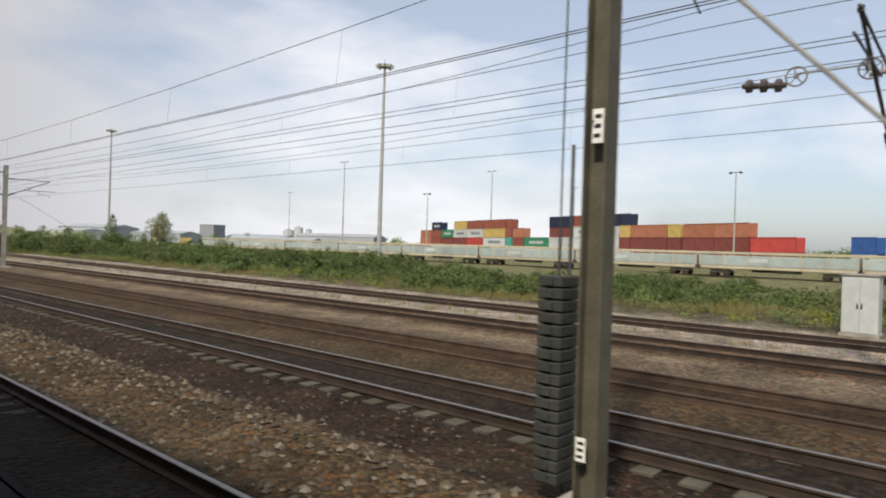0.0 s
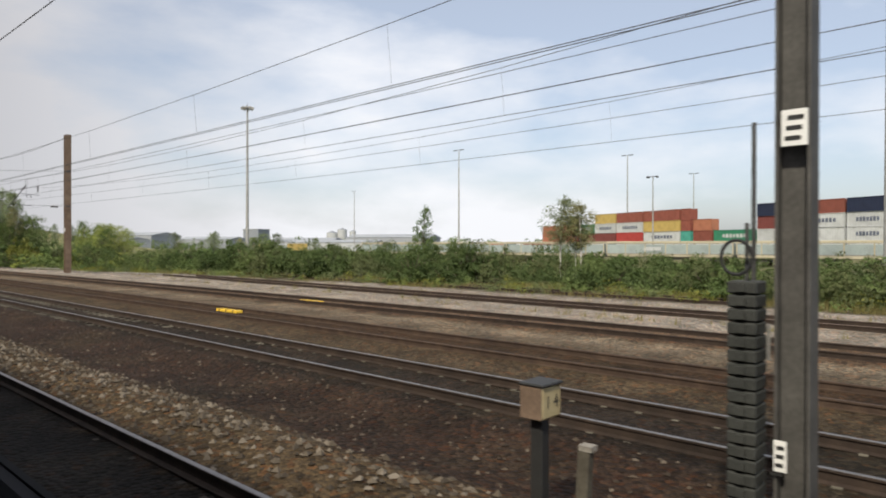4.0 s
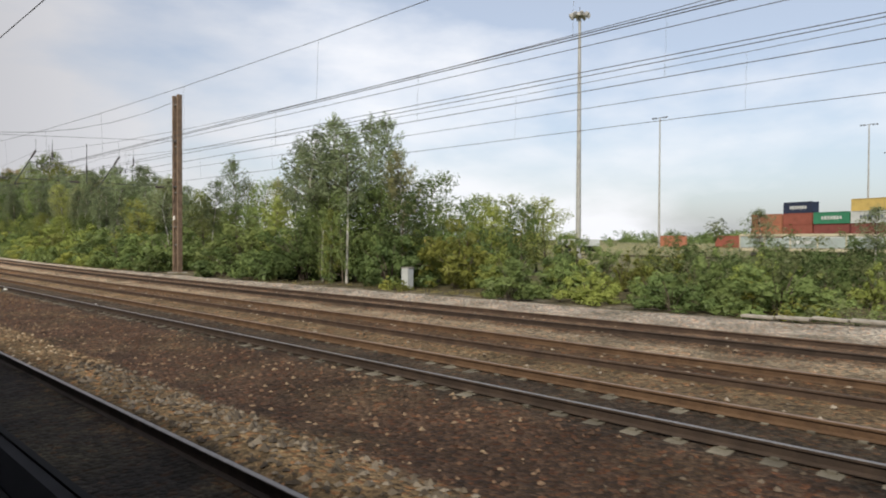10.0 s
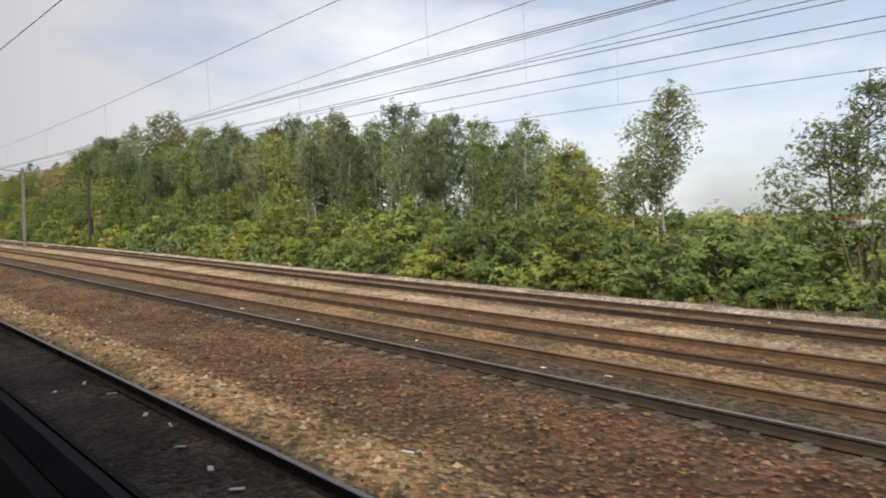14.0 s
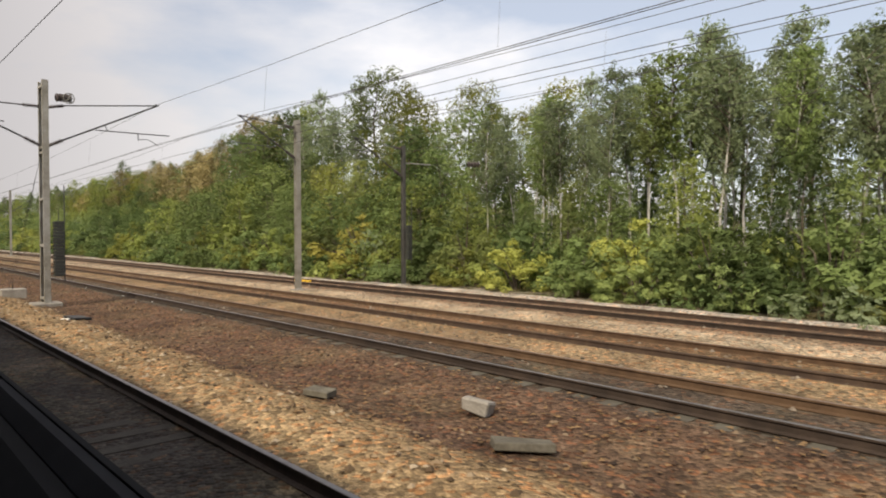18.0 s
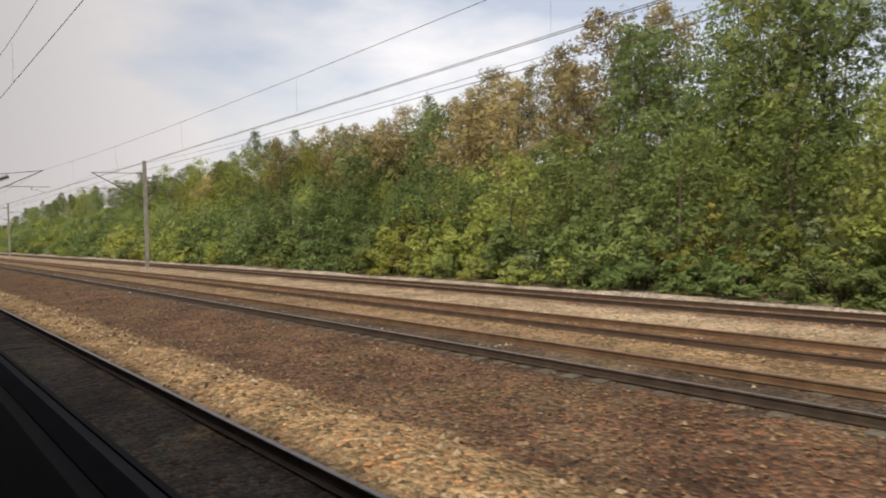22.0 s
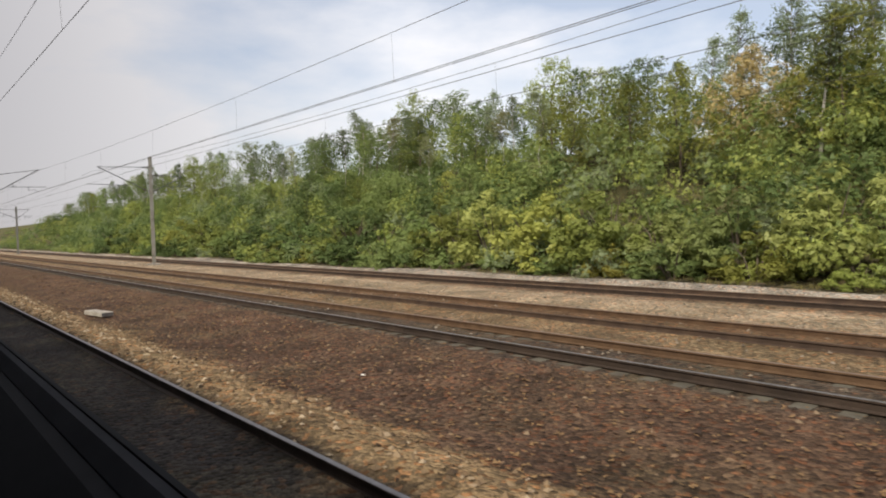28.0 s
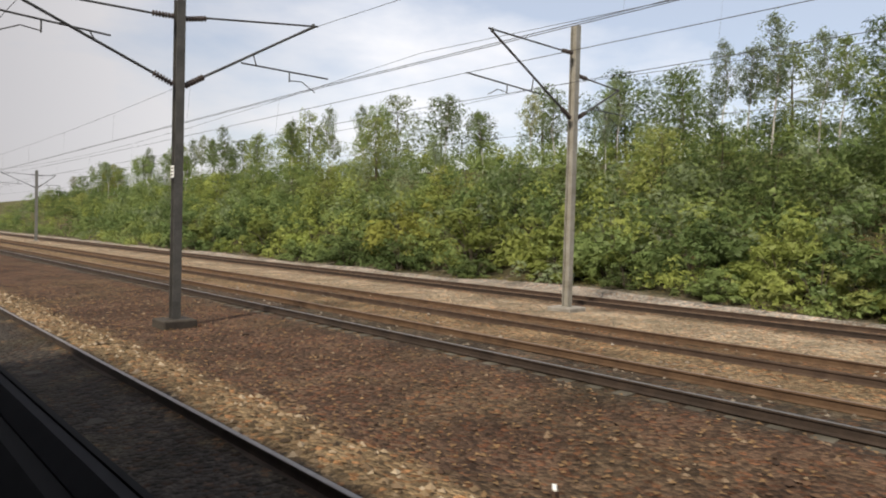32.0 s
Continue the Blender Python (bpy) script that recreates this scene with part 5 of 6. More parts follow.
def plant(key, x, y, height, group="", wide=1.0):
    pick = random.choice(PROTO[key])
    full = {"birch": 9.0, "stem": 9.0, "tree": 8.0, "freshtree": 8.0, "darktree": 8.0, "rust": 8.0, "gold": 8.0, "yellow": 2.6, "spire": 6.0}.get(key, 3.0)
    s = height / full
    m = pose(x, y, ground_z(x, y) - 0.05, random.uniform(-3, 3), random.uniform(-3, 3), random.uniform(0, 360)) @ Matrix.Diagonal((s * wide * random.uniform(0.9, 1.1), s * wide * random.uniform(0.9, 1.1), s, 1))
    if pick.name not in USED:
        USED.add(pick.name)
        ob = pick
    else:
        ob = copy_thing(pick, Matrix())
    ob.matrix_basis = m
    if group:
        ob["group"] = group
    return ob


def thicket(name, label, spots, mats, size, count, seed):
    """Plants that nobody could count, grown together: leaf clumps over the spots (x, y, height, width)."""
    rng = np.random.default_rng(seed)
    lists = [([], []) for _ in mats]
    for x, y, h, w in spots:
        z = ground_z(x, y)
        k = int(rng.integers(len(mats)))
        for _ in range(9):
            a, far = rng.uniform(0, 6.28), w * 0.5 * rng.uniform(0, 1) ** 0.6
            lim = h * (1 - 0.5 * (2 * far / w) ** 2)
            lists[k][0].append((x + math.cos(a) * far, y + math.sin(a) * far, z + rng.uniform(0.15, 0.92) * lim))
            lists[k][1].append(rng.uniform(0.2, 0.34) * w * 0.72)
    vs, fs, slots, o = [], [], [], 0
    for k, (c, r) in enumerate(lists):
        if not c:
            continue
        v, f = leaf_cloud(c, r, int(count * len(c) / 9), size, rng, 0.85, 0.15)
        vs.append(v)
        fs.append(f + o)
        slots += [k] * len(f)
        o += len(v)
    ob = raw(name, np.concatenate(vs), np.concatenate(fs), mats, slots=slots)
    return tagged(ob, label, "undergrowth", kind="stuff")


# ---- low scrub between the sidings and the yard ----
for k in range(58):
    y = random.uniform(12, 128)
    x = max(VERGE(y) + 2.6, random.uniform(30.0, 41))
    h = random.uniform(2.6, 3.9) if y > 92 else random.uniform(1.7, 2.7) if y > 44 else random.uniform(0.9, 2.0)
    plant("dark", x, y, h, "scrub beside the sidings", 1.1)
plant("spire", 39.9, 99.2, 6.3, "scrub beside the sidings", 1.05)
plant("birch", 40.5, 86.0, 6.6, "scrub beside the sidings", 1.8)
plant("birch", 39.8, 84.0, 6.0, "scrub beside the sidings", 1.6)
plant("birch", 41.0, 85.0, 5.2, "scrub beside the sidings", 1.8)
for k in range(10):
    plant("birch", random.uniform(36, 50), random.uniform(105, 150), random.uniform(3.6, 5.0), "scrub beside the sidings", 1.5)
spots = []
while len(spots) < 520:
    y = random.uniform(-20, 150)
    x = VERGE(y) + random.uniform(2.0, 30)
    lush = noise.noise((x * 0.11, y * 0.07, 4.0))
    if y < 60 and lush < random.uniform(-0.5, 0.25):
        continue
    h = random.uniform(2.3, 3.7) if y > 92 else random.uniform(1.3, 2.5) if y > 44 else random.uniform(0.4, 1.0) + 0.9 * max(0.0, lush)
    spots.append((x, y, h, random.uniform(1.8, 3.4)))
thicket("scrub", "tangle of low grey-green scrub and brambles", spots, [L_DARK, L_DARK, L_WEED, L_DARK, L_WEED, L_BUSH, L_DARK], 0.08, 500, 5)
# low weeds along the edge of the sidings
spots = [(a, b, 0.25 + h, 0.7 + 1.6 * h) for a, b, h in ((VERGE(y) + random.uniform(0.2, 8.0) * (1 if y < 70 else 0.5), y, random.uniform(0.05, 0.6)) for y in (random.uniform(-15, 142) for _ in range(420)))]
thicket("weeds", "low flowering weeds and nettles beside the sidings", spots, [L_WEED, L_YELLOW, L_BUSH, L_WEED], 0.05, 110, 12)
# bushes and the tall trees between the yard scrub and the wood
for k in range(34):
    y = random.uniform(128, 164)
    tall = (2.0 if y < 144 else 2.2) + 2.2 * math.exp(-((y - 160) / 4.0) ** 2)
    plant(random.choice(["bush", "dark", "fresh", "bush", "yellow"]), random.uniform(25.0, 33), y, tall * random.uniform(0.8, 1.15), "bushes by the siding", 0.85)
for k in range(9):
    plant(random.choice(["tree", "freshtree", "darktree"]), random.uniform(37.5, 42.5), 163.6 + 1.1 * k, random.uniform(5.4, 6.5), "bushes by the siding", 1.1)
for key, x, y, h, w in (("birch", 26.6, 164.6, 8.4, 1.1), ("birch", 27.0, 166.9, 10.9, 1.05), ("birch", 27.5, 168.6, 11.0, 1.1), ("birch", 27.2, 171.0, 11.6, 1.1), ("darktree", 28.0, 165.4, 6.6, 0.85), ("birch", 27.0, 174.4, 9.6, 0.95), ("birch", 27.6, 177.6, 10.4, 1.0),
                        ("tree", 27.2, 180.8, 7.4, 0.95), ("freshtree", 25.8, 177.4, 5.6, 1.0), ("darktree", 25.8, 171.4, 6.2, 1.0), ("tree", 26.0, 167.0, 6.0, 1.0), ("birch", 27.0, 185.2, 9.6, 1.1), ("tree", 26.4, 184.0, 5.4, 0.9),
                        ("birch", 27.6, 190.4, 8.2, 1.3), ("darktree", 27.0, 190.8, 6.6, 0.95), ("birch", 27.0, 197.4, 8.9, 1.3), ("birch", 27.4, 197.9, 8.0, 1.2), ("freshtree", 25.6, 201.6, 6.6, 0.9), ("birch", 28.5, 206.0, 8.8, 1.2),
                        ("darktree", 26.8, 167.6, 6.2, 0.9), ("birch", 27.4, 172.6, 9.2, 1.0), ("darktree", 28.0, 174.8, 6.6, 0.9), ("birch", 28.0, 180.2, 7.6, 1.0), ("tree", 28.6, 179.6, 6.6, 0.8), ("tree", 28.0, 185.0, 7.6, 0.7)):
    plant(key, x, y, h, "tall trees by the siding", w)
for x, y, h in ((23.5, 168.4, 9.8), (23.7, 167.9, 8.8), (23.5, 166.0, 9.6)):
    plant("birch", x, y, h, "tall trees by the siding", 1.2)
for key, x, y, h in (("darktree", 25.4, 163.6, 5.6), ("tree", 25.6, 165.6, 6.0), ("darktree", 25.5, 167.6, 6.2), ("darktree", 25.6, 169.6, 6.4), ("tree", 25.4, 171.6, 6.2), ("tree", 28.6, 164.4, 7.0), ("darktree", 29.0, 168.0, 7.4)):
    plant(key, x, y, h, "tall trees by the siding", 0.9)
for k in range(6):
    plant(random.choice(["dark", "dark", "bush"]), random.uniform(25.4, 26.6), 163.4 + 1.5 * k, random.uniform(2.6, 4.2), "bushes by the siding", 1.0)
for x, y, h in ((34.0, 444.6, 2.4), (31.8, 430.6, 2.2), (35.5, 447.0, 2.0)):
    plant("pale", x, y, h, "bushes along the track", 0.9)
plant("stem", 37.6, 378.2, 8.4, "trees on the bank", 1.5)
for x, y in ((39.2, 373.0), (38.8, 376.4), (39.6, 380.0), (36.8, 371.4), (37.0, 382.4)):
    plant(random.choice(["gold", "tree", "freshtree"]), x, y, random.uniform(4.2, 5.4), "trees on the bank", 1.2)
for x, y in ((39.0, 406.0), (40.4, 409.0), (38.6, 411.6), (40.0, 414.4), (39.2, 417.0)):
    plant(random.choice(["birch", "tree", "freshtree"]), x, y, random.uniform(5.0, 6.4), "trees on the bank", 1.15)
for key, x, y, h, w in (("tree", 23.3, 168.3, 5.2, 0.6), ("tree", 23.3, 166.1, 5.6, 0.65), ("freshtree", 23.4, 167.2, 4.6, 0.6)):
    plant(key, x, y, h, "tall trees by the siding", w)
for x, y in ((22.3, 160.5), (22.5, 161.3), (22.4, 159.9)):
    plant("fresh", x, y, random.uniform(0.6, 0.8), "bushes by the siding", 1.1)
for k in range(6):
    x, y = random.uniform(42, 60), random.uniform(216, 242)
    plant(random.choice(["tree", "darktree", "birch"]), x, y, random.uniform(7.6, 9.6), "tall trees by the siding", 1.0)
for x, y, h in ((30.4, 271.5, 9.6), (33.5, 274.0, 9.8), (28.0, 268.0, 6.4), (29.5, 276.5, 6.8), (36.0, 341.0, 8.0), (33.0, 336.5, 7.0), (30.5, 339.0, 6.0), (34.0, 358.0, 5.6), (37.5, 356.0, 6.5)):
    plant("darktree", x, y, h, "trees on the bank", 1.05)
# ---- foot of the wood ----
def bare(y):
    """Stretches where the ground lies open under the trees."""
    return 164.4 < y < 170.2 or 178.9 < y < 186.2 or 156.8 < y < 161.6


y = 143.0
while y < 490:
    # dark-leaved stretches; by the birches the dark leaves also stand in for shade
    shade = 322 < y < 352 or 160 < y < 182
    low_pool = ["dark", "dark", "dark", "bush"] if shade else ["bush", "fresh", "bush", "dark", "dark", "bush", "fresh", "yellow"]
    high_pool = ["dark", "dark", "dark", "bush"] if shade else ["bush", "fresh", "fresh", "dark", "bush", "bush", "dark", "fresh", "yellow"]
    if not bare(y):
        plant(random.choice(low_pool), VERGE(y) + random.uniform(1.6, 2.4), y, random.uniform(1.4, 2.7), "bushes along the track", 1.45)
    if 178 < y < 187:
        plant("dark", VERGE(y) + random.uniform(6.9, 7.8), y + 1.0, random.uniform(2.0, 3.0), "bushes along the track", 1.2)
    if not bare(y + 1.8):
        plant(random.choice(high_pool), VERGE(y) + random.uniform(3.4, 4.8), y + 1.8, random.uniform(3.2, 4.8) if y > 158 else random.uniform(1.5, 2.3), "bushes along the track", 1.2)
    y += random.uniform(0.88, 1.12) * (3.7 if y < 430 else 6.5)

# ---- the wood on the bank ----
# height of the tree tops over the rails, 8 m behind the verge on the flat and 14 m behind it on the bank
TOPS_Y = (196, 207, 212, 218, 226, 240, 250, 256, 259, 263, 270, 280, 287, 300, 312, 322, 343, 352, 366, 378, 388, 395, 402, 408, 421, 428, 437, 448, 459, 470, 500, 600)
TOPS_Z = (6.2, 6.4, 8.6, 9.8, 10.6, 11.4, 12.6, 12.4, 10.2, 12.4, 13.4, 14.6, 16.2, 16.6, 16.2, 14.6, 13.9, 14.4, 16.0, 15.4, 13.0, 12.4, 13.8, 12.4, 13.6, 14.2, 12.3, 13.6, 12.2, 14.6, 14.0, 13.0)


def top_at(y, off):
    """Height of the trees that stand off metres behind the verge, so that they rise to the same skyline."""
    own = 8.0 if y < 262 else 14.0
    return 2.42 + (float(np.interp(y, TOPS_Y, TOPS_Z)) - 2.42) * (VERGE(y) + off) / (VERGE(y) + own)


def tree_on_bank(pool, off, y, share, wide):
    x = VERGE(y) + off
    h = max(2.2, top_at(y, off) * share - ground_z(x, y))
    return plant(random.choice(pool), x, y, h, "trees on the bank", wide * min(1.5, max(0.85, 8.0 / h)) ** 0.6)


spots = []
y = 166.0
while y < 620:
    slope = 345 < y
    for x, h in ((2.2, 1.7), (4.4, 3.4), (7.4, 4.4), (10.4, 4.6), (13.8, 4.4), (17.2, 4.4), (21.0, 4.6), (24.5, 4.6)):
        if (y < 252 and x > 18) or (y < 345 and x > 22):
            continue
        if y < 200 and x > 4:
            h *= 0.75
        if bare(y) and x < 6:
            continue
        if slope and x > 5:
            h *= 1.12 if y < 395 or x < 10 else 0.62
        spots.append((VERGE(y) + x + random.uniform(-1.4, 1.4), y + random.uniform(-1.5, 1.5), h * random.uniform(0.7, 1.25), random.uniform(3.0, 5.2) * (0.7 if x < 3 else 1)))
    y += 2.7 if y < 440 else 3.4 if y < 530 else 6.0
for k in range(270):
    y = random.uniform(338, 530)
    spots.append((VERGE(y) + random.uniform(5.5, 19.5 if y < 395 else 12.0), y, random.uniform(3.2, 5.2), random.uniform(3.6, 5.6)))
# darker leaf mix puts the shade below the birches into the colour
thicket("undergrowth", "undergrowth below the birches in leaves coloured dark for shade", [q for q in spots if q[1] < 184], [L_DARK, L_DARK, L_BUSH], 0.1, 420, 16)
thicket("undergrowth", "dense green undergrowth covering the bank", [q for q in spots if q[1] >= 184], [L_BUSH, L_FRESH, L_DARK, L_BIRCH, L_BUSH, L_DARK, L_BUSH], 0.12, 380, 6)
GREEN, MIXED, WARM = ["tree", "tree", "freshtree", "freshtree", "darktree"], ["birch", "birch", "tree", "darktree", "freshtree"], ["rust", "rust", "rust", "rust", "birch"]
y = 203.0
while y < 580:
    jit = lambda: random.uniform(-1.7, 1.7)
    if y < 262:
        # young birches over tall shrubs
        tree_on_bank(GREEN, random.uniform(5.2, 6.6), y + jit(), random.uniform(0.44, 0.58), 0.8)
        for off in (7.2, 8.8, 10.4, 12.4, 14.8):
            tree_on_bank(["stem"] * 6 + ["birch"] * 5, off + random.uniform(-0.9, 0.9), y + jit(), random.uniform(0.84, 1.04), 1.0)
        tree_on_bank(["tree", "darktree", "darktree"], random.uniform(17.0, 19.5), y + jit(), random.uniform(0.62, 0.8), 1.1)
        y += random.uniform(3.1, 3.9)
    elif y < 345:
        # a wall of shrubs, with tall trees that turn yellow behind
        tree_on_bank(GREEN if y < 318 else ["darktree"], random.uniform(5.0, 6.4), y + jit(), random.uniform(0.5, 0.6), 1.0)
        tree_on_bank(GREEN, random.uniform(8.0, 10.0), y + jit(), random.uniform(0.62, 0.78) if y < 300 else random.uniform(0.52, 0.64), 1.0)
        back = WARM if y > 311 else MIXED if y > 298 else ["birch", "birch", "stem", "stem", "tree", "gold"]
        if 284 < y < 311:
            tree_on_bank(["tree", "darktree", "darktree", "freshtree"] if y > 298 else ["birch", "stem", "birch"], random.uniform(10.5, 12.5), y + jit(), random.uniform(0.84, 1.0), 1.1)
        tree_on_bank(back, random.uniform(12.5, 15.5), y + jit(), random.uniform(0.84, 1.02) if y > 302 else random.uniform(0.9, 1.08) if y > 290 else random.uniform(0.82, 1.0), 1.05)
        if y > 318:
            tree_on_bank(["rust", "rust", "birch", "tree"], random.uniform(13.5, 16.0), y + jit(), random.uniform(0.96, 1.06), 1.05)
        tree_on_bank(back, random.uniform(17.0, 21.0), y + jit(), random.uniform(0.96, 1.12) if y > 290 else random.uniform(0.88, 1.04), 1.05)
        y += random.uniform(3.6, 4.6)
    else:
        # shrubs over the slope, and thin birches along its crest
        near = y < 440
        if y < 395:
            tree_on_bank(["gold", "gold", "rust", "tree", "freshtree"], random.uniform(11.0, 14.5), y + jit(), random.uniform(0.84, 1.0), 1.05)
        else:
            tree_on_bank(GREEN, random.uniform(8.5, 11.5), y + jit(), random.uniform(0.58, 0.74), 1.05)
            tree_on_bank(["stem", "stem", "birch", "tree"], random.uniform(13.5, 16.5), y + jit(), random.uniform(0.86, 1.06), 1.0)
        tree_on_bank(["rust", "rust", "birch", "tree"] if y < 374 else ["birch", "birch", "birch", "gold", "rust"] if y < 395 else ["birch", "birch", "tree", "freshtree"], random.uniform(16.5, 21.0), y + jit(), random.uniform(0.98, 1.18) if y > 374 else random.uniform(0.84, 1.0), 1.0)
        tree_on_bank(["birch", "tree", "darktree"], random.uniform(20.0, 25.0), y + jit(), random.uniform(0.92, 1.1) if y > 374 else random.uniform(0.8, 0.96), 1.1)
        y += random.uniform(3.6, 4.6) if near else 8.0
# ---- far woods on the skyline ----
spots = []
for k in range(90):
    spots.append((random.uniform(380, 520), random.uniform(-160, 330), random.uniform(6, 13), random.uniform(12, 22)))
for k in range(110):
    spots.append((random.uniform(470, 640), random.uniform(-200, 760), random.uniform(7, 13), random.uniform(14, 26)))
for k in range(80):
    spots.append((random.uniform(90, 460), random.uniform(560, 1100), random.uniform(7, 14), random.uniform(14, 24)))
thicket("far_woods", "hazy line of far trees", spots, [L_DARK, L_BUSH], 0.9, 190, 9)

# ---- dry grass ----
def grass(name, spots, seed):
    rng = np.random.default_rng(seed)
    vs, fs = [], []
    for x, y, h in spots:
        z = ground_z(x, y) - 0.02
        for _ in range(7):
            a, lean = rng.uniform(0, 6.28), rng.uniform(0.05, 0.4) * h
            bx, by = x + rng.normal(0, 0.09), y + rng.normal(0, 0.09)
            o = len(vs)
            w = 0.012 + 0.01 * h
            vs += [(bx - w * math.sin(a), by + w * math.cos(a), z), (bx + w * math.sin(a), by - w * math.cos(a), z), (bx + lean * math.cos(a), by + lean * math.sin(a), z + h * rng.uniform(0.7, 1.1))]
            fs.append((o, o + 1, o + 2))
    return tagged(raw(name, vs, fs, L_GRASS), "dry yellow-green grass and weeds between the tracks", "grass", kind="stuff")


def tufts(count, y0, y1, off0, off1, h0, h1, patch):
    """Places of grass tufts along the verge, gathered in patches."""
    got = []
    while len(got) < count:
        y, x = random.uniform(y0, y1), random.uniform(off0, off1)
        if noise.noise((y * patch, x * patch * 2, 8.0)) > random.uniform(-0.15, 0.35):
            got.append((VERGE(y) + x, y, random.uniform(h0, h1)))
    return got


spots = tufts(6500, -15, 70, 0.3, 14.0, 0.1, 0.5, 0.12) + tufts(2600, 70, 140, 0.3, 5.5, 0.08, 0.4, 0.16) + tufts(1500, 132, 480, 0.9, 2.2, 0.1, 0.3, 0.12)
spots += [(FIFTH(y) + random.choice((-2.4, 1.6)) + random.uniform(-0.5, 0.5), y, random.uniform(0.08, 0.35)) for y in (random.uniform(-10, 120) for _ in range(700))]
grass("grass", spots, 3)


# ---- small things along the line ----
def trough_lid():
    bm = bm_new()
    box(bm, (0.42, 0.97, 0.08), (0, 0, 0.04), bevel=0.012)
    me = bpy.data.meshes.new("trough_lid")
    bm.to_mesh(me)
    bm.free()
    me.materials.append(M_CONCRETE)
    return me


lid = trough_lid()
trough = tagged(new("cable_trough"), "row of pale concrete cable trough lids beside the track", "cable trough")
for k in range(38):
    y = 106.0 + k
    at = (VERGE(y) - 0.15 + random.uniform(-0.02, 0.02), y, ground_z(VERGE(y), y) + 0.03)
    o = new("trough_lid", lid)
    o.parent = trough
    o.location = at
    o.rotation_euler = (random.uniform(-0.02, 0.02), random.uniform(-0.03, 0.03), random.uniform(-0.02, 0.02))

# trackside marker post by the grey mast
post = tagged(empty("marker_post", (5.15, 63.9, -0.22)), "dark post with a faded cream marker box beside a timber stub", "marker post")
part("post", box(bm_new(), (0.13, 0.13, 1.1), (0, 0.06, 0.5), bevel=0.01), M_BLACK, post)
M_CREAM = material("faded_cream_enamel", [(0.3, 0.24, 0.13), (0.42, 0.35, 0.2), (0.48, 0.41, 0.26)], 4, rough=0.6)
marker = part("marker_box", box(bm_new(), (0.32, 0.24, 0.3), (0, 0.05, 1.2), bevel=0.015), M_CREAM, post)
part("dark_side", box(bm_new(), (0.012, 0.23, 0.29), (-0.164, 0.05, 1.2)), M_BROWN, marker)
glyphs = bpy.data.curves.new("digits", "FONT")
glyphs.body, glyphs.size, glyphs.align_x, glyphs.align_y = "1 4", 0.17, "CENTER", "CENTER"
holder = bpy.data.objects.new("digits", glyphs)
digits = new("digits", bpy.data.meshes.new_from_object(holder))
bpy.data.objects.remove(holder)
digits.data.materials.append(M_BLACK)
digits.parent = marker
digits.matrix_basis = pose(0, -0.074, 1.2, 90, 0, 0)
part("cap", box(bm_new(), (0.35, 0.28, 0.03), (0, 0.05, 1.365), bevel=0.01), M_BLACK, post)
stub = tagged(empty("timber_stub", (5.25, 63.55, -0.22)), "short weathered timber stub in the ballast", "post")
part("stake", box(bm_new(), (0.1, 0.12, 0.85), (0, 0, 0.38), Matrix.Rotation(0.05, 4, "X"), 0.01), M_SLEEPER, stub)
part("stake_top", box(bm_new(), (0.11, 0.13, 0.05), (0, -0.04, 0.82)), M_CONCRETE, stub)

cab = tagged(empty("trackside_cabinet", (27.9, 4.1, -0.3)), "pale grey steel relay cabinet by the sidings", "cabinet")
part("body", box(bm_new(), (0.9, 1.15, 2.15), (0, 0, 1.15), bevel=0.02), M_CABINET, cab)
part("roof", box(bm_new(), (1.0, 1.25, 0.08), (0, 0, 2.26), bevel=0.01), M_CONCRETE, cab)
for s in (-0.28, 0.28):
    d = part("door", box(bm_new(), (0.03, 0.53, 1.95), (-0.46, s, 1.15), bevel=0.006), M_CABINET, cab)
    part("handle", box(bm_new(), (0.03, 0.04, 0.18), (-0.49, s * 0.25, 1.15)), M_BLACK, d)
part("plinth", box(bm_new(), (1.0, 1.25, 0.2), (0, 0, 0.05)), M_CONCRETE, cab)

box2 = tagged(empty("trackside_box", (23.35, 160.7, -0.2)), "small white concrete cable box among the bushes", "cabinet")
part("body", box(bm_new(), (0.42, 0.5, 1.1), (0, 0, 0.55), bevel=0.02), M_CABINET, box2)
part("lid", box(bm_new(), (0.47, 0.56, 0.05), (0, 0, 1.12), bevel=0.01), M_CONCRETE, box2)

# yellow covers laid along rails
for x, y in ((THIRD(84) + 0.45, 83.95), (FOURTH(85.2) - 0.1, 85.2), (19.9, 268.8)):
    c = tagged(empty("rail_cover", (x, y, -0.2)), "yellow protective cover lying along the rail", "rail cover")
    part("cover", box(bm_new(), (0.28, 1.55, 0.17), (0, 0, 0.06), bevel=0.025), M_YELLOW, c)
    for s in (-0.9, 0.9):
        part("end_tail", box(bm_new(), (0.12, 0.5, 0.05), (0, s, 0.02), bevel=0.01), M_CONCRETE, c)
    for s in (-0.5, 0, 0.5):
        part("strap", box(bm_new(), (0.3, 0.04, 0.18), (0, s, 0.065)), M_BLACK, c)

# boards, rubble and slabs dropped on the cess
M_PLANK = material("pale_broken_timber", [(0.17, 0.125, 0.068), (0.27, 0.2, 0.105), (0.36, 0.28, 0.16)], 3, rough=0.85, bump=0.3)


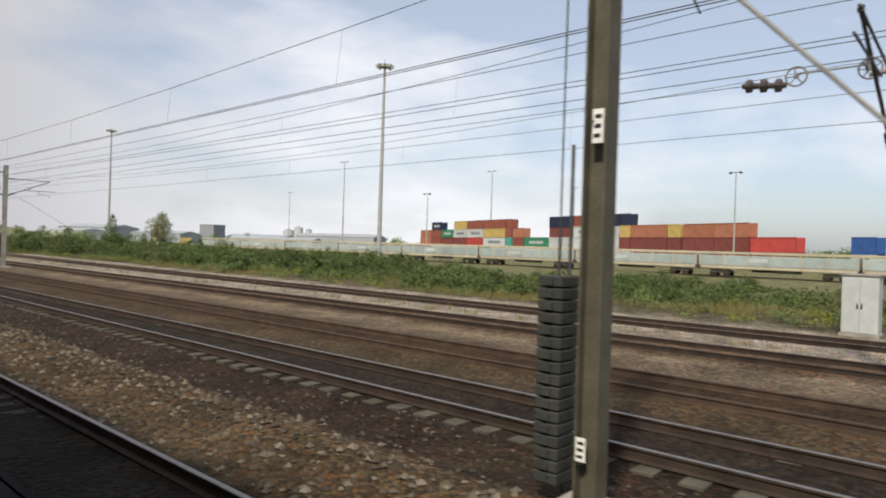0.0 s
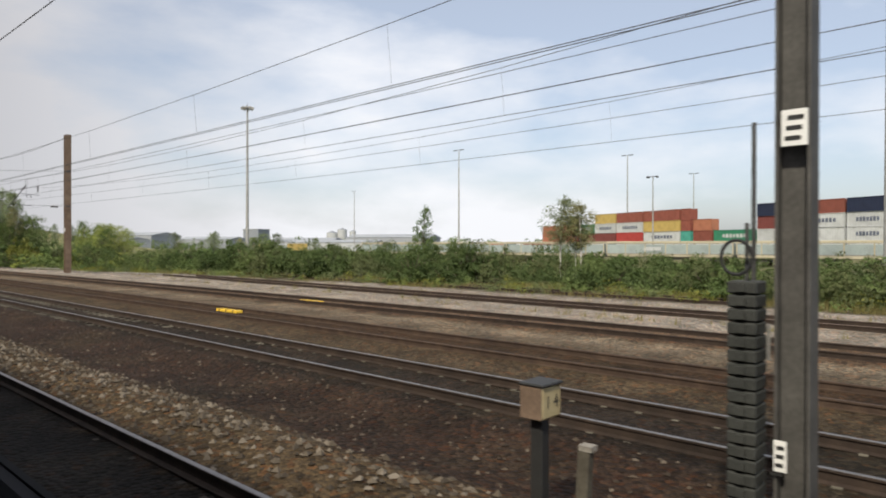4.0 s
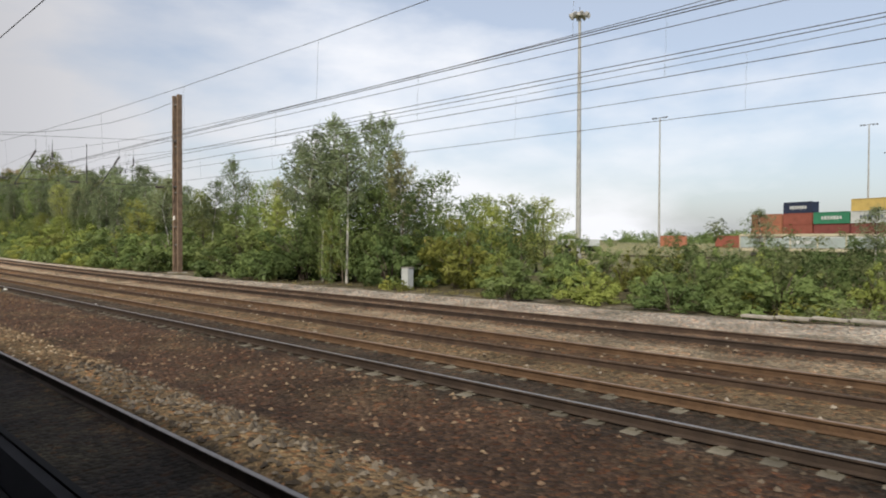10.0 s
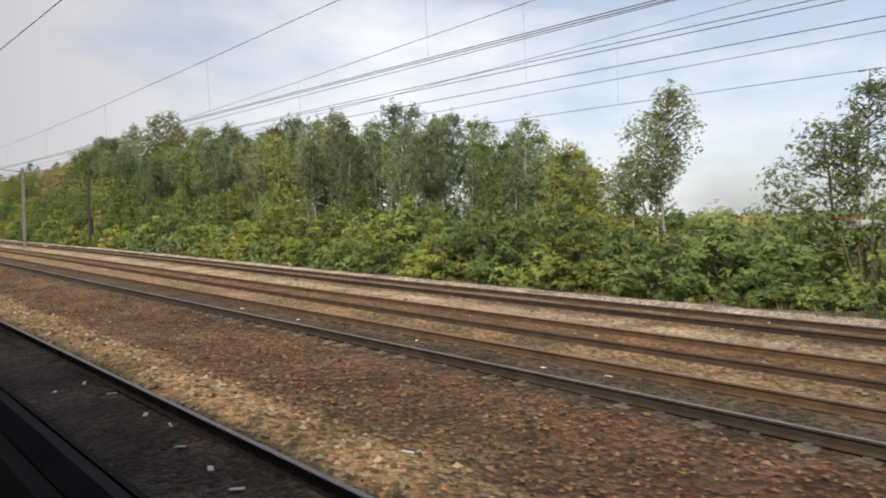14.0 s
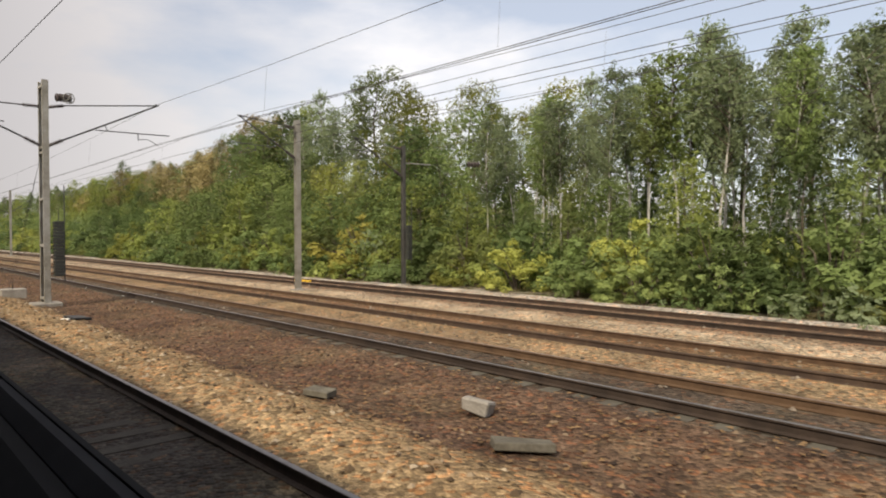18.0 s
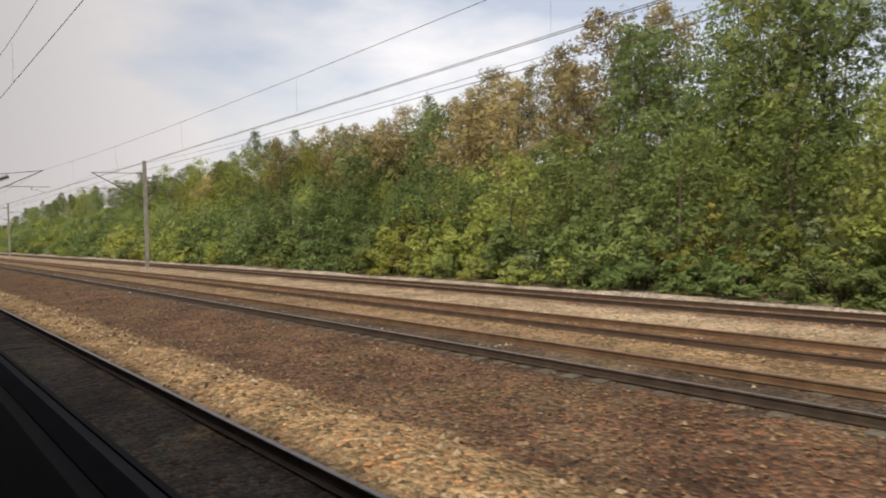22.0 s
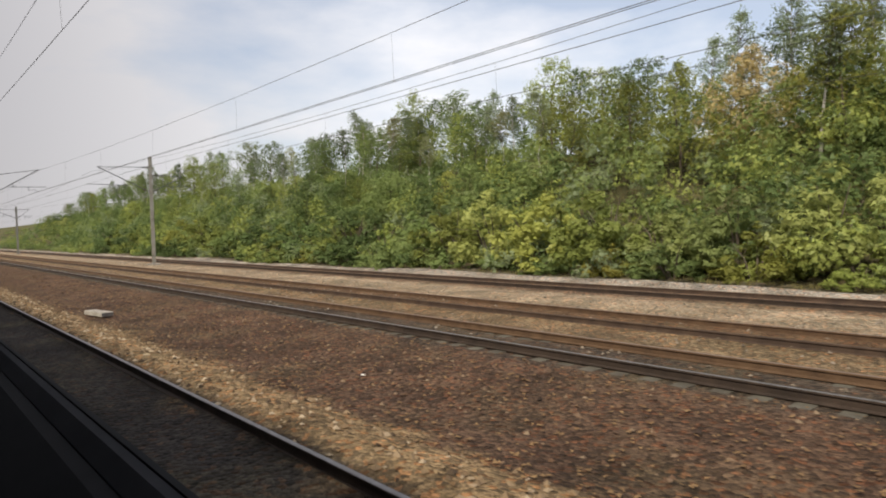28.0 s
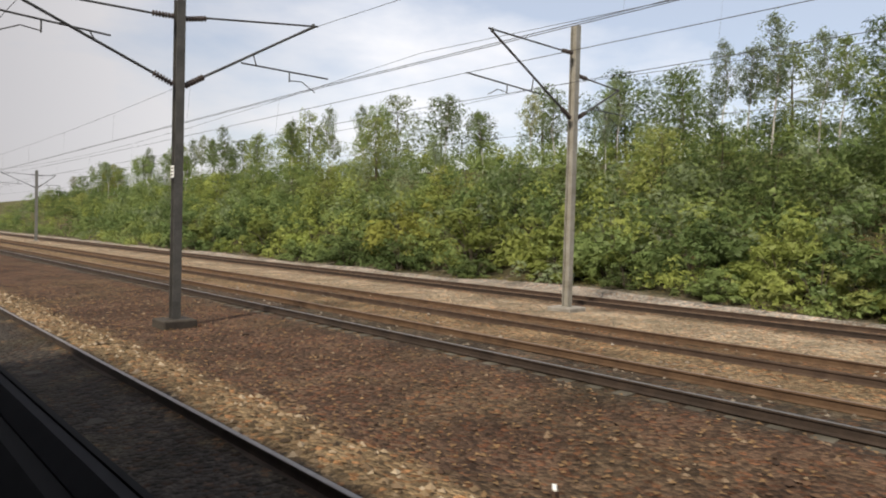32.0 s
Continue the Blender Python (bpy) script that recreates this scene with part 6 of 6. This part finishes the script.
def scrap(name, label, cat, x, y, size, turn, mat, tilt=(0, 0), up=0.0):
    bm = bm_new()
    box(bm, size, (0, 0, 0), bevel=min(size) * 0.12)
    for v in bm.verts:
        v.co += Vector(noise.noise_vector(v.co * 3.1 + Vector((x, y, 0)))) * min(size) * 0.35
    ob = part(name, bm, mat)
    ob.matrix_basis = pose(x, y, -0.19 + size[2] / 2 + up, tilt[0], tilt[1], turn)
    return tagged(ob, label, cat)


M_YELLOWED = material("weathered_yellow_plastic", [(0.36, 0.24, 0.045), (0.52, 0.37, 0.08), (0.6, 0.46, 0.16)], 4, rough=0.55)
scrap("yellow_duct", "bent length of yellow plastic duct lying by the track", "duct", 5.27, 174.45, (0.12, 1.9, 0.08), -2, M_YELLOWED, (2, 6))
scrap("white_board", "torn white flat board under a yellow duct", "board", 5.52, 175.1, (0.2, 0.5, 0.04), 20, M_CABINET, (4, 8), 0.04)
scrap("white_board", "torn white flat board under a yellow duct", "board", 5.42, 174.3, (0.14, 0.36, 0.04), -15, M_CABINET, (3, -9), 0.03)
scrap("timber_stump", "short pale timber stump in the ballast", "post", 5.3, 175.62, (0.11, 0.14, 0.5), 10, M_PLANK, (6, 8))
scrap("yellow_strip", "long thin yellow strip with a white end", "board", 7.17, 173.42, (0.05, 1.85, 0.045), 74, M_YELLOWED, (2, 0), 0.06)
scrap("plastic_bottle", "crushed white plastic bottle on the ballast", "litter", 8.34, 173.08, (0.12, 0.34, 0.08), 74, M_WHITE, (0, 4), 0.05)
scrap("broken_bracket", "broken dark and yellow bracket on the ballast", "bracket", 6.4, 173.2, (0.2, 0.5, 0.06), 62, M_BLACK, (0, 8), 0.02)
scrap("broken_bracket", "broken dark and yellow bracket on the ballast", "bracket", 6.37, 173.22, (0.07, 0.5, 0.045), 62, M_YELLOWED, (0, -6), 0.08)
scrap("timber_stump", "short grey timber stump in the ballast", "post", 7.4, 173.85, (0.07, 0.1, 0.36), 10, M_SLEEPER, (4, 4))
scrap("stone_block", "angular pale stone block on the cess", "stone", 6.93, 241.94, (0.3, 0.42, 0.2), 30, M_CONCRETE, (12, 5))
scrap("concrete_slab", "broken flat concrete slab on the cess", "slab", 6.15, 240.4, (0.4, 0.75, 0.1), 50, M_SLEEPER, (4, 6))
scrap("concrete_slab", "broken flat concrete slab on the cess", "slab", 5.82, 244.5, (0.3, 0.5, 0.1), 20, M_SLEEPER, (3, 3))
scrap("concrete_slab", "pale concrete slab lying on the cess", "slab", 5.45, 389.2, (0.45, 0.85, 0.14), 25, M_CONCRETE, (5, 3))
scrap("concrete_slab", "flat concrete offcut near the bushes", "slab", 5.6, 352.9, (0.22, 0.3, 0.07), 25, M_WHITE, (5, 3))
scrap("plastic_sheet", "crumpled dark plastic sheet on the cess", "litter", 5.6, 258.6, (0.55, 0.7, 0.08), 15, M_BLACK, (3, 6))
scrap("plastic_bottle", "flattened white plastic bottle", "litter", 5.2, 258.4, (0.1, 0.28, 0.08), 40, M_WHITE)
for k in range(34):
    y = random.choice([random.uniform(165, 205), random.uniform(255, 275), random.uniform(100, 430)])
    x = random.choice([random.uniform(2.3, 3.1), random.uniform(4.0, 7.4), random.uniform(8.4, 9.6)])
    scrap("litter_scrap", "small white scrap of litter on the ballast", "litter", x, y, (random.uniform(0.03, 0.06), random.uniform(0.05, 0.12), 0.02), random.uniform(0, 180), M_WHITE, (random.uniform(-15, 15), random.uniform(-15, 15)), 0.015)
for k, (x, y) in enumerate(((3.2, 195.5), (3.3, 194.5), (3.25, 193.0), (3.3, 192.3), (3.05, 191.4), (3.0, 190.5), (2.94, 189.8), (4.8, 189.4))):
    scrap("paper_scrap", "torn white scrap of paper on the dark track bed", "litter", x, y, (random.uniform(0.03, 0.06), random.uniform(0.08, 0.2), 0.015), random.uniform(0, 180), M_CABINET, (random.uniform(-12, 12), random.uniform(-12, 12)), 0.02)
tagged(raw("fallen_birch_pole", *tube_arrays([(25.8, 181.2, -0.1), (25.1, 182.3, 0.36), (24.4, 183.4, 0.7)], [0.06, 0.055, 0.045], 7), M_BIRCH), "fallen white birch pole leaning in the bushes", "branch")
# a cable and a thin stick crossing the shoulder
def cable(points, r, label):
    return tagged(raw("loose_cable", *tube_arrays(points, [r] * len(points), 5), M_BLACK), label, "cable")


cable([(3.9 + 0.18 * k + 0.25 * math.sin(k * 0.7), 118.5 + 1.25 * k, -0.16 + 0.02 * math.sin(k * 1.3)) for k in range(14)], 0.018, "loose black cable lying over the ballast shoulder")
cable([(4.2, 124.0, -0.15), (4.6, 123.2, -0.13), (5.1, 122.9, -0.15)], 0.014, "loose black cable end on the ballast")
cable([(4.6 + 0.2 * k, 63.0 - 0.75 * k, -0.16 + 0.02 * math.sin(k * 1.7)) for k in range(9)], 0.02, "loose black cable running from the mast foot")


# ---- loose stones and dry leaves ----
def pebbles(name, label, count, xs, ys, size, mat, seed, flat=0.7):
    rng = np.random.default_rng(seed)
    y = rng.uniform(*ys, count)
    lo, hi = (np.array([e(b) if callable(e) else e for b in y]) for e in xs)
    x = lo + (hi - lo) * rng.uniform(0, 1, count)
    z = np.array([ground_z(a, b) for a, b in zip(x, y)])
    base = np.array([(1, 0, 0), (-1, 0, 0), (0, 1, 0), (0, -1, 0), (0, 0, 1), (0, 0, -1)], float)
    v = base[None] * rng.uniform(0.55, 1.3, (count, 6, 1)) * rng.uniform(*size, (count, 1, 1)) * np.array([1, 1, flat])
    v += rng.normal(scale=0.18, size=(count, 6, 3)) * size[0]
    a = rng.uniform(0, 6.28, count)
    c, s = np.cos(a)[:, None], np.sin(a)[:, None]
    vx = v[:, :, 0] * c - v[:, :, 1] * s + x[:, None]
    vy = v[:, :, 0] * s + v[:, :, 1] * c + y[:, None]
    vz = v[:, :, 2] + z[:, None] + size[0] * 0.25
    verts = np.stack([vx, vy, vz], -1).reshape(-1, 3)
    f = np.array([(0, 2, 4), (2, 1, 4), (1, 3, 4), (3, 0, 4), (2, 0, 5), (1, 2, 5), (3, 1, 5), (0, 3, 5)])
    faces = (f[None] + (np.arange(count) * 6)[:, None, None]).reshape(-1, 3)
    return tagged(raw(name, verts, faces, mat), label, "ballast", kind="stuff")


def stone_material(name, stops):
    m = material(name, stops, 6, rough=0.95)
    n, l = m.node_tree.nodes, m.node_tree.links
    geo, ramp = n.new("ShaderNodeNewGeometry"), n["Color Ramp"]
    l.new(geo.outputs["Random Per Island"], ramp.inputs["Fac"])
    for k, e in enumerate(ramp.color_ramp.elements):
        e.position = k / (len(ramp.color_ramp.elements) - 1)
    return m


S_TAN = stone_material("mixed_tan_ballast_stone", [(0.05, 0.035, 0.023), (0.14, 0.095, 0.056), (0.23, 0.165, 0.1), (0.38, 0.31, 0.22)])
S_BROWN = stone_material("mixed_brown_ballast_stone", [(0.03, 0.02, 0.015), (0.07, 0.042, 0.028), (0.12, 0.07, 0.043), (0.22, 0.165, 0.11)])
S_PALE = stone_material("mixed_pale_ballast_stone", [(0.08, 0.065, 0.05), (0.15, 0.12, 0.09), (0.21, 0.17, 0.13), (0.28, 0.245, 0.2)])
S_EARTH = stone_material("earthy_dark_ballast_stone", [(0.024, 0.018, 0.014), (0.045, 0.034, 0.025), (0.07, 0.053, 0.038), (0.13, 0.105, 0.08)])
S_DARK = stone_material("grey_brown_ballast_stone", [(0.03, 0.024, 0.018), (0.064, 0.051, 0.038), (0.105, 0.086, 0.064), (0.19, 0.162, 0.128)])
pebbles("shoulder_ballast", "dark grey-brown ballast stones on the track shoulder", 10000, (3.8, lambda y: SHOULDER(y) + 0.1), (0, 150), (0.025, 0.08), S_DARK, 20)
pebbles("cess_ballast", "dirty earth and stones between the tracks", 4200, (lambda y: SHOULDER(y), lambda y: SECOND(y) - 1.1), (0, 140), (0.02, 0.055), S_EARTH, 24)
pebbles("shoulder_ballast", "loose tan ballast stones on the track shoulder", 9000, (3.65, lambda y: SHOULDER(y) + 0.1), (150, 440), (0.025, 0.075), S_TAN, 21)
pebbles("cess_ballast", "loose brown ballast stones and earth between the tracks", 14000, (lambda y: SHOULDER(y) - 0.1, lambda y: SECOND(y) - 1.1), (140, 440), (0.022, 0.062), S_BROWN, 22)
pebbles("far_ballast", "loose ballast stones between the further tracks", 7000, (10.2, 19.0), (130, 440), (0.03, 0.065), S_PALE, 23)
L_DRY = leaf_material("dry_fallen_leaves", (0.075, 0.045, 0.025), (0.27, 0.175, 0.09), (0.3, 0.235, 0.11), 0.2, 0.15, 0)
rng = np.random.default_rng(31)
cnt = 22000
ly = rng.uniform(165, 445, cnt)
lx = np.array([SHOULDER(b) - 0.1 + (SECOND(b) - 0.9 - SHOULDER(b)) * u for b, u in zip(ly, rng.uniform(0, 1, cnt))])
lx[: cnt // 7] = rng.uniform(3.8, 5.6, cnt // 7)
lz = np.array([ground_z(a, b) for a, b in zip(lx, ly)]) + 0.02
ang_l, sz = rng.uniform(0, 6.28, cnt), rng.uniform(0.025, 0.06, cnt)
tri = np.stack([np.stack([lx + np.cos(ang_l + k * 2.1) * sz * (1.3 if k == 0 else 0.8), ly + np.sin(ang_l + k * 2.1) * sz * (1.3 if k == 0 else 0.8), lz + rng.uniform(0, 0.03, cnt)], -1) for k in range(3)], 1)
tagged(raw("leaf_litter", tri.reshape(-1, 3), np.arange(cnt * 3).reshape(-1, 3), L_DRY), "dry brown leaves scattered between the tracks", "leaves", kind="stuff")

# ---- stand-in for the moving train window's ledge, stretched the length of the ride and placed to fit the camera's view ----
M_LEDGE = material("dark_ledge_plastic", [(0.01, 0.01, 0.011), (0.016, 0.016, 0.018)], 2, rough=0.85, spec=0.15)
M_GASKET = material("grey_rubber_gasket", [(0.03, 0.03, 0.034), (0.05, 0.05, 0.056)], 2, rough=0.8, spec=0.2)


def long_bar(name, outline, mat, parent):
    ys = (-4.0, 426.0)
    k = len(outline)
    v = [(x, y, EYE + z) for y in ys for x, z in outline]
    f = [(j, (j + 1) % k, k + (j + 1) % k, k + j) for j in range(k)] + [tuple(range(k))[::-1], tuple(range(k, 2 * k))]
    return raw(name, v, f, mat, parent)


M_SHELL = material("dark_carriage_lining", [(0.05, 0.05, 0.055), (0.075, 0.075, 0.08)], 2, rough=0.8)
M_ROOF = material("grey_carriage_roof", [(0.12, 0.12, 0.125), (0.18, 0.18, 0.185)], 1.5, rough=0.7)
# unseen shell stretched along the ride, added to shade the near track
train = tagged(new("railway_carriage"), "dark carriage shell stretched along the ride as a stand-in for the moving train", "train")
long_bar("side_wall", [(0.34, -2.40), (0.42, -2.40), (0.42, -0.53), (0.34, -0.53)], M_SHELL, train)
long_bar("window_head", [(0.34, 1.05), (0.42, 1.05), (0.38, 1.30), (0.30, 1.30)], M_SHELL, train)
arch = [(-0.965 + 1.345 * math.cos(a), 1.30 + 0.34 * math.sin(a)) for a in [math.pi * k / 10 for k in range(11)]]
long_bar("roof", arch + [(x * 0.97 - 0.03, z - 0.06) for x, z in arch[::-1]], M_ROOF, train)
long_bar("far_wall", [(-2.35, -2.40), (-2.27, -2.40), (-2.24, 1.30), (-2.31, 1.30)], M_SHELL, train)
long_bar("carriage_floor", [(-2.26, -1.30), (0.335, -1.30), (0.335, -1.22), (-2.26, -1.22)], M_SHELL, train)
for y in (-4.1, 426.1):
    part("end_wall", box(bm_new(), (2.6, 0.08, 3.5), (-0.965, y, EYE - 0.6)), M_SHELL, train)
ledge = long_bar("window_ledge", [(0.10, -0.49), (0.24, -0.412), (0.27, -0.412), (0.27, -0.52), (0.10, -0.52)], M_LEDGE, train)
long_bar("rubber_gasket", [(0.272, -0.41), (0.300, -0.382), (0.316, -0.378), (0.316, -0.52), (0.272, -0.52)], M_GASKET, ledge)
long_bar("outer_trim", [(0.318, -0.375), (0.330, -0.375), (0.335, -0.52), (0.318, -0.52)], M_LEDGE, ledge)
